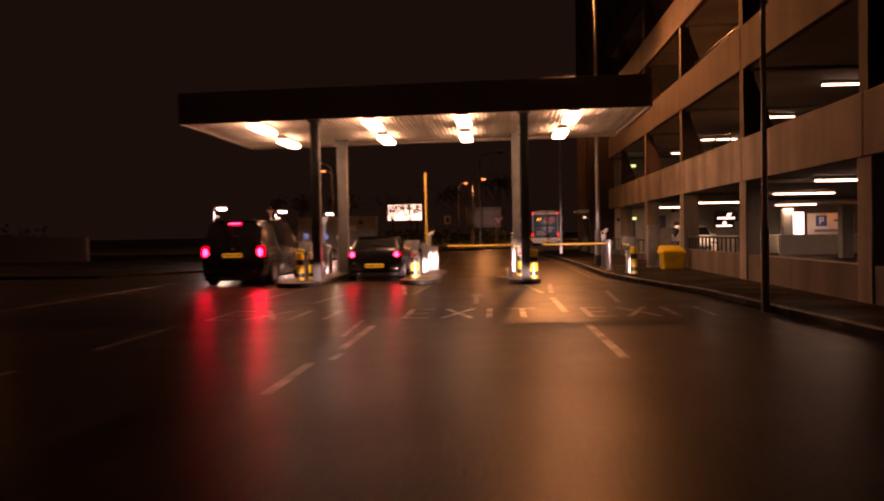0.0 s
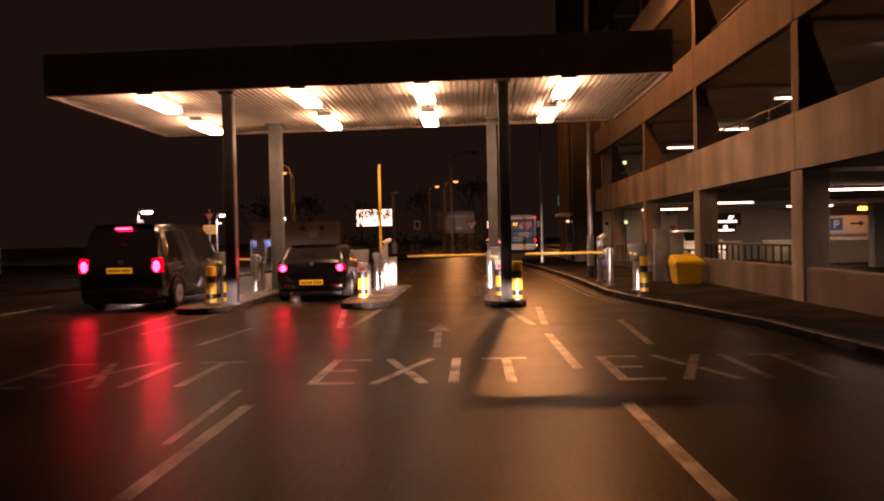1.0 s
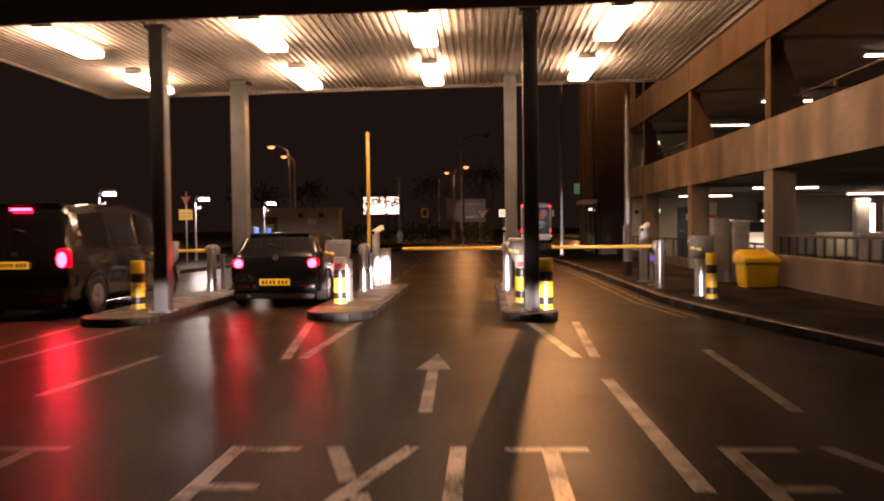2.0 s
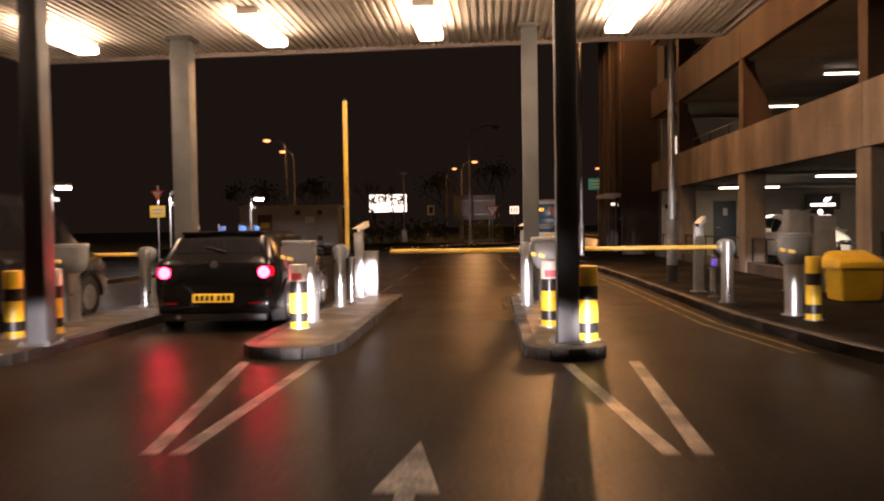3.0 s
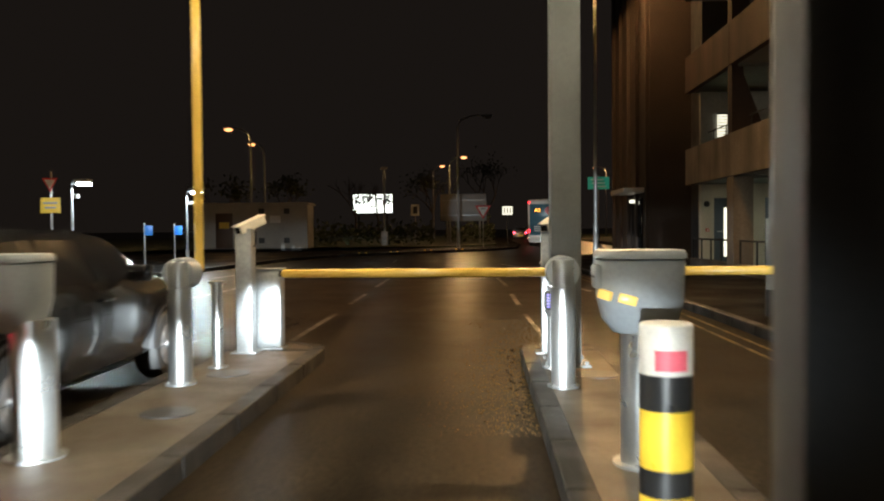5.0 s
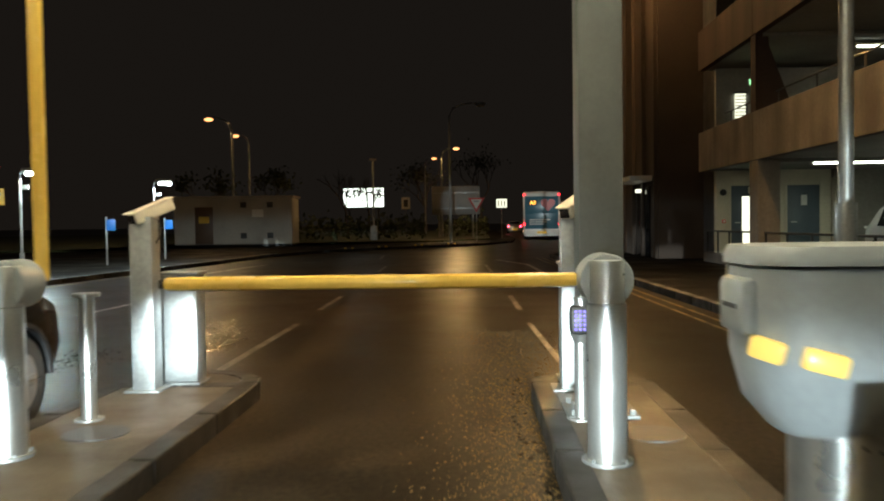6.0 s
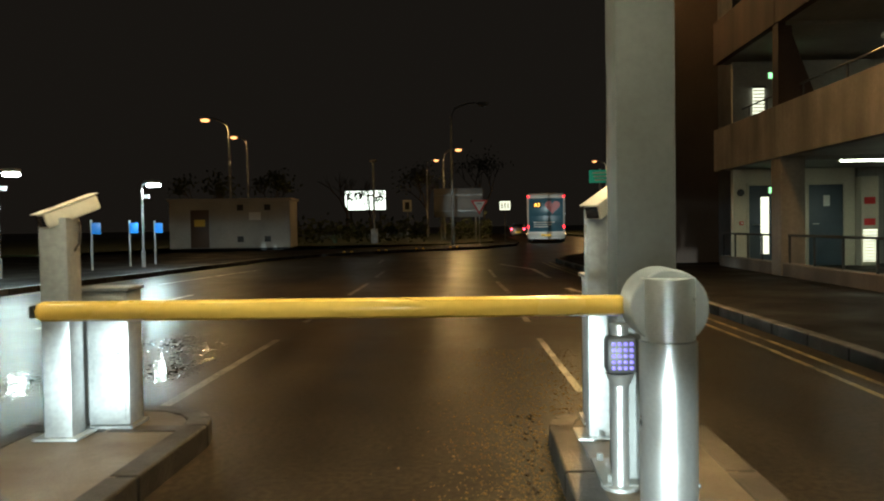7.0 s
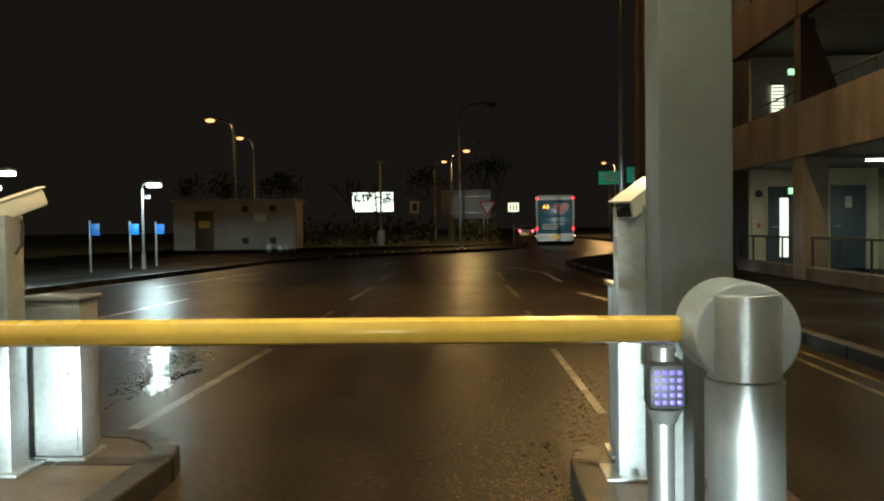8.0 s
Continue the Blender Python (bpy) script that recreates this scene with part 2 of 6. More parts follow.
GRIT_YELLOW = mat("yellow_plastic", (0.72, 0.46, 0.03), rough=0.45, grain=0.2, scale=30, bump=0.15, blotch=0.5, blotch_scale=3)
WHITE_METAL = mat("off_white_sheet", (0.80, 0.76, 0.68), rough=0.5, grain=0.2, scale=25, bump=0.05, blotch=0.4, blotch_scale=1.4)
FASCIA = mat("grey_fascia_sheet", (0.34, 0.29, 0.26), rough=0.5, grain=0.25, scale=25, bump=0.08, blotch=0.4, blotch_scale=1.0)
CAMERA_WHITE = mat("white_camera_plastic", (0.78, 0.74, 0.62), rough=0.4, grain=0.1, scale=60, blotch=0.25, blotch_scale=12)
GLASS_DARK = mat("dark_glass", (0.012, 0.013, 0.015), rough=0.06, spec=0.6)
LENS = mat("lens_glass", (0.02, 0.02, 0.025), rough=0.05, spec=0.8)
RUBBER = mat("black_rubber", (0.02, 0.02, 0.02), rough=0.75, grain=0.3, scale=60, bump=0.3)
BLACK_PLASTIC = mat("black_plastic", (0.02, 0.02, 0.022), rough=0.5, grain=0.2, scale=80, bump=0.1)
CAR_BLACK = mat("black_car_paint", (0.010, 0.010, 0.011), rough=0.2, spec=0.25, coat=0.35, blotch=0.3, blotch_scale=6, rough_var=0.05)
VAN_DARK = mat("dark_van_paint", (0.022, 0.018, 0.020), rough=0.18, coat=1.0, blotch=0.3, blotch_scale=6, rough_var=0.05)
SILVER_PAINT = mat("silver_car_paint", (0.5, 0.5, 0.5), rough=0.25, metal=0.5, coat=0.8, blotch=0.2, blotch_scale=4)
ALLOY = mat("alloy_wheel", (0.55, 0.55, 0.56), rough=0.3, metal=0.9, grain=0.2, scale=60)
TAIL_RED = mat("lit_tail_lamp", (0.8, 0.02, 0.03), rough=0.2, emit=7, emit_colour=(1.0, 0.015, 0.03))
BRAKE_RED = mat("lit_brake_lamp", (0.8, 0.02, 0.03), rough=0.2, emit=26, emit_colour=(1.0, 0.035, 0.08))
# emission on the lamp body stands for the red halo round the lens
LAMP_RED_HALO = mat("red_halo_lens", (0.30, 0.01, 0.015), rough=0.15, emit=1.6, emit_colour=(1.0, 0.012, 0.02))
LAMP_RED_OFF = mat("unlit_red_lens", (0.30, 0.01, 0.015), rough=0.15)
WHITE_CAR = mat("white_car_paint", (0.78, 0.77, 0.74), rough=0.22, coat=0.8, blotch=0.15, blotch_scale=5, rough_var=0.05)
# plate glow is put into the material; no plate lamps are built
PLATE_YELLOW = mat("glowing_yellow_plate", (0.75, 0.48, 0.03), rough=0.4, emit=0.45, emit_colour=(1.0, 0.58, 0.06), grain=0.1, scale=50)
PLATE_BAR = mat("plate_bar_black", (0.02, 0.02, 0.02), rough=0.5)
BUS_WHITE = mat("white_coach_paint", (0.86, 0.82, 0.74), rough=0.35, coat=0.3, grain=0.1, scale=20, blotch=0.35, blotch_scale=1.2, rough_var=0.08)
BUS_TEAL = mat("teal_coach_paint", (0.055, 0.16, 0.22), rough=0.28, coat=0.5, grain=0.1, scale=20, blotch=0.35, blotch_scale=1.5)
BUS_RED = mat("red_print", (0.55, 0.05, 0.05), rough=0.4, grain=0.15, scale=20)
BUS_GREY = mat("grey_print", (0.22, 0.23, 0.27), rough=0.4, grain=0.15, scale=20)
AMBER = mat("lit_amber_display", (0.8, 0.35, 0.02), rough=0.4, emit=4.0, emit_colour=(1.0, 0.45, 0.05))
MARKER = mat("lit_side_marker", (0.8, 0.5, 0.2), rough=0.4, emit=9.0, emit_colour=(1.0, 0.62, 0.28))
TUBE_LIT = mat("lit_tube", (1, 1, 1), rough=0.4, emit=27, emit_colour=(1.0, 0.86, 0.62))
GARAGE_LIT = mat("lit_garage_tube", (1, 1, 1), rough=0.4, emit=7, emit_colour=(1.0, 1.0, 0.86))
SODIUM_LIT = mat("lit_sodium_lamp", (1, 0.7, 0.4), rough=0.4, emit=2.6, emit_colour=(1.0, 0.40, 0.15))
COLD_LIT = mat("lit_white_lamp", (1, 1, 1), rough=0.4, emit=30, emit_colour=(0.86, 0.97, 1.0))
GREEN_LIT = mat("lit_green_sign", (0.1, 0.6, 0.3), rough=0.4, emit=1.8, emit_colour=(0.4, 1.0, 0.45))
PANEL_LIT = mat("lit_white_panel", (0.9, 0.9, 0.9), rough=0.4, emit=3.0, emit_colour=(0.92, 0.98, 1.0))
CREAM_LIT = mat("lit_cream_panel", (0.9, 0.9, 0.8), rough=0.4, emit=1.3, emit_colour=(1.0, 0.96, 0.78))
BILLBOARD_LIT = mat("lit_billboard", (0.9, 0.9, 0.9), rough=0.4, emit=2.4, emit_colour=(0.95, 1.0, 0.93))
BLUE_LIT = mat("lit_blue_panel", (0.02, 0.25, 0.6), rough=0.4, emit=2.0, emit_colour=(0.05, 0.55, 1.0))
KEYPAD_LIT = mat("lit_keypad", (0.04, 0.03, 0.15), rough=0.4, emit=1.1, emit_colour=(0.24, 0.17, 1.0))
# the strips get a small emission of their own in the material
AMBER_STRIP = mat("glowing_amber_reflector", (0.9, 0.62, 0.15), rough=0.3, emit=0.25, emit_colour=(1.0, 0.75, 0.25))
ORANGE_LIT = mat("lit_orange_lamp", (1, 0.5, 0.1), rough=0.4, emit=14, emit_colour=(1.0, 0.36, 0.06))
SIGN_WHITE = mat("white_sign_face", (0.75, 0.75, 0.72), rough=0.5, grain=0.1, scale=10, blotch=0.2, blotch_scale=3)
SIGN_RED = mat("red_sign_border", (0.6, 0.03, 0.03), rough=0.5, grain=0.1, scale=10)
SIGN_YELLOW = mat("yellow_sign_face", (0.7, 0.45, 0.04), rough=0.5, grain=0.1, scale=10)
SIGN_BLUE = mat("blue_sign_face", (0.02, 0.16, 0.55), rough=0.4, grain=0.1, scale=10)
# this sign face carries a small emission on top of its green
SIGN_GREEN = mat("glowing_green_sign_face", (0.03, 0.30, 0.20), rough=0.4, grain=0.1, scale=10, emit=0.12, emit_colour=(0.1, 0.8, 0.55))
SIGN_BACK = mat("grey_sign_back", (0.30, 0.29, 0.28), rough=0.5, metal=0.3, grain=0.2, scale=10, blotch=0.4, blotch_scale=1)
DOOR_BLUE = mat("blue_grey_door_paint", (0.07, 0.10, 0.13), rough=0.45, grain=0.15, scale=20, blotch=0.3, blotch_scale=2)
DOOR_BROWN = mat("brown_door_paint", (0.10, 0.055, 0.03), rough=0.5, grain=0.2, scale=20, blotch=0.3, blotch_scale=2)
HUT_CREAM = mat("cream_cabin_panel", (0.44, 0.42, 0.38), rough=0.6, grain=0.2, scale=12, blotch=0.5, blotch_scale=0.8, bump=0.1)
GRASS = mat("dark_grass", (0.045, 0.06, 0.02), rough=0.9, grain=0.6, scale=18, bump=0.8, blotch=0.5, blotch_scale=0.4)
BARK = mat("tree_bark", (0.08, 0.06, 0.045), rough=0.9, grain=0.5, scale=15, bump=0.6)
LEAF = mat("dark_leaves", (0.045, 0.06, 0.022), rough=0.75, grain=0.4, scale=8, blotch=0.5, blotch_scale=0.5)
WATER = mat("standing_water", (0.030, 0.023, 0.016), rough=0.13, spec=0.6)
RAIL_STEEL = mat("dark_rail_steel", (0.10, 0.09, 0.08), rough=0.4, metal=0.6, grain=0.3, scale=30)
GRAVEL = mat("loose_gravel", (0.33, 0.24, 0.13), rough=0.16, grain=0.5, scale=60, blotch=0.4, blotch_scale=12)

# ---- mesh helpers ----
def box(bm, x0, x1, y0, y1, z0, z1, bevel=0.0, m=None):
    r = bmesh.ops.create_cube(bm, size=1.0)
    vs = r["verts"]
    for v in vs:
        v.co = Vector(((x0 + x1) / 2 + v.co.x * (x1 - x0), (y0 + y1) / 2 + v.co.y * (y1 - y0), (z0 + z1) / 2 + v.co.z * (z1 - z0)))
    if bevel:
        es = list({e for v in vs for e in v.link_edges})
        out = bmesh.ops.bevel(bm, geom=es, offset=bevel, segments=2, affect="EDGES", profile=0.5)
        vs = list({v for f in out["faces"] for v in f.verts} | {v for v in vs if v.is_valid})
    if m is not None:
        bmesh.ops.transform(bm, matrix=m, verts=vs)
    return bm


def cyl(bm, x, y, z0, z1, r0, r1=None, seg=20, m=None, bevel=0.0):
    r1 = r0 if r1 is None else r1
    r = bmesh.ops.create_cone(bm, cap_ends=True, segments=seg, radius1=r0, radius2=r1, depth=z1 - z0,
                              matrix=Matrix.Translation((x, y, (z0 + z1) / 2)))
    vs = r["verts"]
    if bevel:
        top = [e for e in {e for v in vs for e in v.link_edges} if abs(e.verts[0].co.z - z1) < 1e-5 and abs(e.verts[1].co.z - z1) < 1e-5]
        out = bmesh.ops.bevel(bm, geom=top, offset=bevel, segments=3, affect="EDGES", profile=0.5)
        vs = list({v for f in out["faces"] for v in f.verts} | {v for v in vs if v.is_valid})
    if m is not None:
        bmesh.ops.transform(bm, matrix=m, verts=vs)
    return bm


def pipe(bm, points, r, seg=8, r_end=None):
    """A round bar along points, tapering to r_end."""
    rings = []
    n = len(points)
    for i, p in enumerate(points):
        p = Vector(p)
        a, c = Vector(points[max(i - 1, 0)]), Vector(points[min(i + 1, n - 1)])
        d = (c - a).normalized()
        u = d.orthogonal().normalized() if abs(d.z) > 0.9 else d.cross(Vector((0, 0, 1))).normalized()
        w = d.cross(u)
        rr = r if r_end is None else r + (r_end - r) * i / (n - 1)
        rings.append([bm.verts.new(p + rr * (math.cos(k * math.tau / seg) * u + math.sin(k * math.tau / seg) * w)) for k in range(seg)])
    for a, c in zip(rings, rings[1:]):
        for k in range(seg):
            bm.faces.new((a[k], a[(k + 1) % seg], c[(k + 1) % seg], c[k]))
    bm.faces.new(rings[0][::-1])
    bm.faces.new(rings[-1])
    return bm


def prism(bm, outline, z0, z1, bevel=0.0):
    """An upright block over a closed outline of (x, y), counter-clockwise."""
    lo = [bm.verts.new((x, y, z0)) for x, y in outline]
    hi = [bm.verts.new((x, y, z1)) for x, y in outline]
    n = len(outline)
    top = bm.faces.new(hi)
    bm.faces.new(lo[::-1])
    for i in range(n):
        bm.faces.new((lo[i], lo[(i + 1) % n], hi[(i + 1) % n], hi[i]))
    if bevel:
        bmesh.ops.bevel(bm, geom=list(top.edges), offset=bevel, segments=2, affect="EDGES", profile=0.5)
    return bm


def loft(bm, rings, closed_ends=True):
    made = [[bm.verts.new(p) for p in ring] for ring in rings]
    k = len(made[0])
    for a, c in zip(made, made[1:]):
        for i in range(k):
            bm.faces.new((a[i], a[(i + 1) % k], c[(i + 1) % k], c[i]))
    if closed_ends:
        bm.faces.new(made[0][::-1])
        bm.faces.new(made[-1])
    return bm


def finish(bm, smooth):
    bmesh.ops.recalc_face_normals(bm, faces=bm.faces)
    me = bpy.data.meshes.new("mesh")
    bm.to_mesh(me)
    bm.free()
    if smooth:
        me.shade_smooth()
        me.set_sharp_from_angle(angle=radians(38))
    return me


def part(name, bm, material, parent, label="", smooth=True, m=None):
    ob = new(name, finish(bm, smooth))
    ob.data.name = name
    ob.data.materials.append(material)
    ob.parent = parent
    if m is not None:
        ob.matrix_basis = m
    if label:
        ob["label"] = label
    return ob


def single(name, bm, material, label, category, m=None, kind="", group="", smooth=True):
    ob = new(name, finish(bm, smooth))
    ob.data.name = name
    ob.data.materials.append(material)
    if m is not None:
        ob.matrix_basis = m
    return tagged(ob, label, category, group, kind)


def thing(name, label, category, m=None, group="", kind=""):
    ob = new(name)
    ob.empty_display_size = 0.1
    if m is not None:
        ob.matrix_basis = m
    return tagged(ob, label, category, group, kind)


def B():
    return bmesh.new()

# ---- ground, roads and kerbs ----
bm = B()
bmesh.ops.create_grid(bm, x_segments=2, y_segments=2, size=900)
single("road", bm, ASPHALT, "wet dark asphalt road with worn patches", "road", kind="structure")


def block(name, outline, z1, material, label, category="pavement", bevel=0.03, kind="structure"):
    bm = B()
    prism(bm, outline, -0.05, z1, bevel)
    return single(name, bm, material, label, category, kind=kind, smooth=False)


def arc(cx, cy, r, a0, a1, n=8):
    return [(cx + r * math.cos(radians(a0 + (a1 - a0) * i / n)), cy + r * math.sin(radians(a0 + (a1 - a0) * i / n))) for i in range(n + 1)]


# pavement in front of the car park: kerb side first
RIGHT_KERB = [(5.6, -40), (5.5, 12), (5.1, 20), (4.3, 24.5), (4.02, 27), (3.98, 34), (3.75, 42), (3.35, 50), (3.3, 52.5), (3.7, 54.5), (5.0, 57.5), (9.0, 62.0)]
block("pavement_right", RIGHT_KERB + [(60, 62), (60, -40)], 0.11, PAVEMENT, "dark wet asphalt pavement beside the car park")
LEFT_KERB = [(-8.6, 36.0), (-8.1, 42.5), (-7.6, 47.5), (-7.2, 51.3), (-6.9, 56.0), (-5.4, 60.5), (-2.6, 64.5), (1.0, 68.3), (3.0, 73.0), (3.6, 82.0), (3.5, 140.0)]
block("pavement_left", LEFT_KERB[::-1] + [(-12.5, 30.0), (-60, 30), (-60, 140)], 0.11, PAVEMENT, "dark asphalt pavement with a curved kerb")


def kerb_run(parent, line, n_max=80, w=0.13, z1=0.125, length=0.9, inward=1.0, material=KERB):
    """Kerbstones, each a piece, along a line of (x, y); they share one mesh per run."""
    bm = B()
    box(bm, 0.006, length - 0.006, 0, w, -0.05, z1, 0.012)
    me = finish(bm, False)
    me.materials.append(material)
    count, k = 0, 0.0
    for (x0, y0), (x1, y1) in zip(line, line[1:]):
        d = math.hypot(x1 - x0, y1 - y0)
        a = math.atan2(y1 - y0, x1 - x0)
        steps = max(1, round(d / length))
        for i in range(steps):
            if count >= n_max:
                return
            ob = new("kerbstone", me)
            ob.parent = parent
            f = i / steps
            s = d / steps / length
            ob.matrix_basis = Matrix.Translation((x0 + (x1 - x0) * f, y0 + (y1 - y0) * f, 0)) @ Matrix.Rotation(a, 4, "Z") @ Matrix.Diagonal((s, inward, 1, 1))
            count += 1


kr = thing("kerb_right", "weathered concrete kerbstones edging the pavement", "kerb", kind="structure")
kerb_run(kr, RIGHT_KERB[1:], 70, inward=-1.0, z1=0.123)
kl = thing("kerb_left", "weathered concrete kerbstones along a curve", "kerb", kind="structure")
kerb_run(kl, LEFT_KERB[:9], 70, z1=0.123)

# verges: dark grass beyond the far pavement
def verge(name, outline, z):
    bm = B()
    prism(bm, outline, -0.02, z)
    bmesh.ops.triangulate(bm, faces=bm.faces)
    return single(name, bm, GRASS, "dark rough grass bank", "grass", kind="stuff", smooth=False)


verge("verge_left", [(-60, 62), (-18, 62), (-16.5, 72), (-6, 72.5), (-1.0, 73.0), (1.8, 78), (2.3, 139), (-60, 139)], 0.2)
verge("verge_right", [(9.5, 66), (60, 66), (60, 160), (10.5, 160), (10.0, 90)], 0.2)
block("pavement_far", [(-90, 24), (-16.8, 24), (-15.6, 36.5), (-13.6, 43.5), (-13.2, 50), (-60, 50), (-90, 50)], 0.14, PAVEMENT, "pale-edged pavement beyond the open road", bevel=0.05)

# ---- road markings ----
def stroke(name, pieces, material, label, category="road marking"):
    """Painted strokes, each a piece with corners (x, y), 4 mm above the road."""
    root = thing(name, label, category, kind="structure")
    for poly in pieces:
        bm = B()
        bm.faces.new([bm.verts.new((x, y, 0.004)) for x, y in poly])
        part("stroke", bm, material, root, smooth=False)
    return root


def quad(x0, y0, x1, y1, w):
    d = Vector((x1 - x0, y1 - y0)).normalized()
    n = Vector((-d.y, d.x)) * w / 2
    return [(x0 - n.x, y0 - n.y), (x1 - n.x, y1 - n.y), (x1 + n.x, y1 + n.y), (x0 + n.x, y0 + n.y)][::-1]


def exit_word(dx, paint, label):
    y0, y1, s = 15.85, 17.45, 0.10
    e, x, i, t = -0.58, 0.02, 0.79, 1.10
    pieces = [quad(e + 0.05, y0, e + 0.05, y1, s), quad(e + 0.1, y0 + 0.06, e + 0.45, y0 + 0.06, 0.10), quad(e + 0.1, 16.65, e + 0.38, 16.65, 0.10),
              quad(e + 0.1, y1 - 0.06, e + 0.45, y1 - 0.06, 0.10),
              quad(x + 0.04, y0, x + 0.52, y1, s), quad(x + 0.52, y0, x + 0.32, 16.55, s), quad(x + 0.24, 16.75, x + 0.04, y1, s),
              quad(i + 0.03, y0, i + 0.03, y1, s),
              quad(t, y1 - 0.06, t + 0.5, y1 - 0.06, 0.10), quad(t + 0.27, y0, t + 0.27, y1 - 0.11, s)]
    stroke("exit_lettering", [[(px + dx, py) for px, py in p] for p in pieces], paint, label)


exit_word(0.0, WHITE_LINE, "worn white EXIT lettering painted across a lane")
exit_word(2.95, FADED_LINE, "badly worn white EXIT lettering painted across a lane")
exit_word(-3.18, FADED_LINE, "badly worn white EXIT lettering painted across a lane")
stroke("lane_line", [quad(-1.07, 20.9, -1.5, 24.2, 0.11), quad(-0.90, 20.9, -0.8, 24.2, 0.11), quad(-0.87, 12.4, -0.87, 14.9, 0.11), quad(-1.08, 13.6, -1.15, 15.6, 0.07),
                     quad(-1.0, 9.7, -1.0, 11.4, 0.11), quad(-0.82, 11.6, -0.8, 12.1, 0.09)],
       FADED_LINE, "worn white lane line splitting before an island")
stroke("lane_line", [quad(1.93, 20.9, 1.62, 24.0, 0.11), quad(2.11, 20.9, 2.26, 24.1, 0.11), quad(2.08, 16.6, 2.05, 19.7, 0.11), quad(2.3, 11.6, 2.25, 14.8, 0.11)],
       FADED_LINE, "worn white lane line splitting before an island")
stroke("lane_line", [quad(-4.6, 20.4, -4.75, 24.0, 0.11), quad(-4.0, 20.4, -3.9, 24.0, 0.11), quad(-2.66, 19.0, -2.49, 21.1, 0.10), quad(-3.9, 12.5, -3.9, 15.2, 0.11), quad(-4.0, 8.5, -4.0, 11.0, 0.11)],
       FADED_LINE, "worn white lane line splitting before an island")
stroke("lane_arrow", [quad(0.55, 18.4, 0.5, 20.195, 0.1), [(0.33, 20.2), (0.67, 20.2), (0.49, 21.2)]], FADED_LINE, "worn white straight arrow on the lane")
stroke("edge_line", [quad(-8.46, 15.0, -8.5, 26.5, 0.11)], WHITE_LINE, "pale line along the open road")
stroke("edge_line", [quad(-15.15, 26.5, -15.3, 35.8, 0.14)], WHITE_LINE, "long pale line along the far side of the road")
stroke("edge_line", [quad(3.2, 18.4, 3.35, 21.4, 0.1)], FADED_LINE, "short worn white line before the outer lane")
stroke("centre_dashes", [quad(-1.28, 31.5, -1.31, 34.8, 0.08), quad(-1.35, 36.4, -1.38, 38.6, 0.08), quad(-1.43, 40.5, -1.49, 43.6, 0.09), quad(-1.58, 45.6, -1.68, 48.2, 0.09), quad(-2.4, 53.0, -2.6, 56.0, 0.1)],
       FADED_LINE, "dashed white lane line beyond the barrier")
stroke("centre_dashes", [quad(1.58, 31.9, 1.49, 34.7, 0.06), quad(1.46, 36.2, 1.42, 38.4, 0.08), quad(1.40, 40.5, 1.25, 43.6, 0.09), quad(1.24, 45.1, 1.15, 48.4, 0.09)],
       FADED_LINE, "dashed white lane line beyond the barrier")
stroke("far_arrow", [quad(2.45, 44.6, 2.32, 48.4, 0.12), quad(2.30, 48.4, 1.53, 51.4, 0.12), quad(3.0, 39.0, 2.5, 41.5, 0.12)], WHITE_LINE, "curved white lane arrow beyond the barrier")
stroke("far_line", [quad(-6.2, 44.0, -5.5, 50.0, 0.1), quad(-4.6, 36.0, -4.4, 41.0, 0.1), quad(-4.3, 30.5, -4.4, 33.5, 0.1)], WHITE_LINE, "dashed white line across the open road")
for off in (0.22, 0.42):
    stroke("yellow_line", [quad(a[0] - off, a[1], c[0] - off, c[1], 0.055) for a, c in zip(RIGHT_KERB[3:8], RIGHT_KERB[4:9])], YELLOW_LINE, "worn yellow no-waiting line along the kerb")
stroke("yellow_line", [quad(a[0] + 0.3, a[1], c[0] + 0.3, c[1], 0.08) for a, c in zip(LEFT_KERB[:5], LEFT_KERB[1:6])], YELLOW_LINE, "worn yellow line along a curved kerb")

# loose gravel where the surface breaks up by the island
pebble = B()
bmesh.ops.create_icosphere(pebble, subdivisions=1, radius=1.0)
pebble_verts = [v.co.copy() for v in pebble.verts]
pebble_faces = [[v.index for v in f.verts] for f in pebble.faces]
pebble.free()
rg = random.Random(5)
grit_verts, grit_faces = [], []
for i in range(4600):
    r = rg.uniform(0.0025, 0.005) if i % 6 else rg.uniform(0.005, 0.009)
    y = rg.uniform(27.6, 34.0)
    x = 1.24 - abs(rg.gauss(0, 0.26)) if y < 31.2 else rg.gauss(1.22, 0.26)
    first = len(grit_verts)
    grit_verts += [(x + p.x * r * 1.2, y + p.y * r * 0.9, r * 0.4 + p.z * r * 0.6) for p in pebble_verts]
    grit_faces += [[first + k for k in f] for f in pebble_faces]
grit = bpy.data.meshes.new("gravel")
grit.from_pydata(grit_verts, [], grit_faces)
bm = B()
bm.from_mesh(grit)
single("gravel", bm, GRAVEL, "loose gravel scattered on the asphalt beside an island", "gravel", kind="stuff", smooth=False)

# broken lumps of asphalt along the kerb of an island
rl = random.Random(21)
lump_verts, lump_faces = [], []
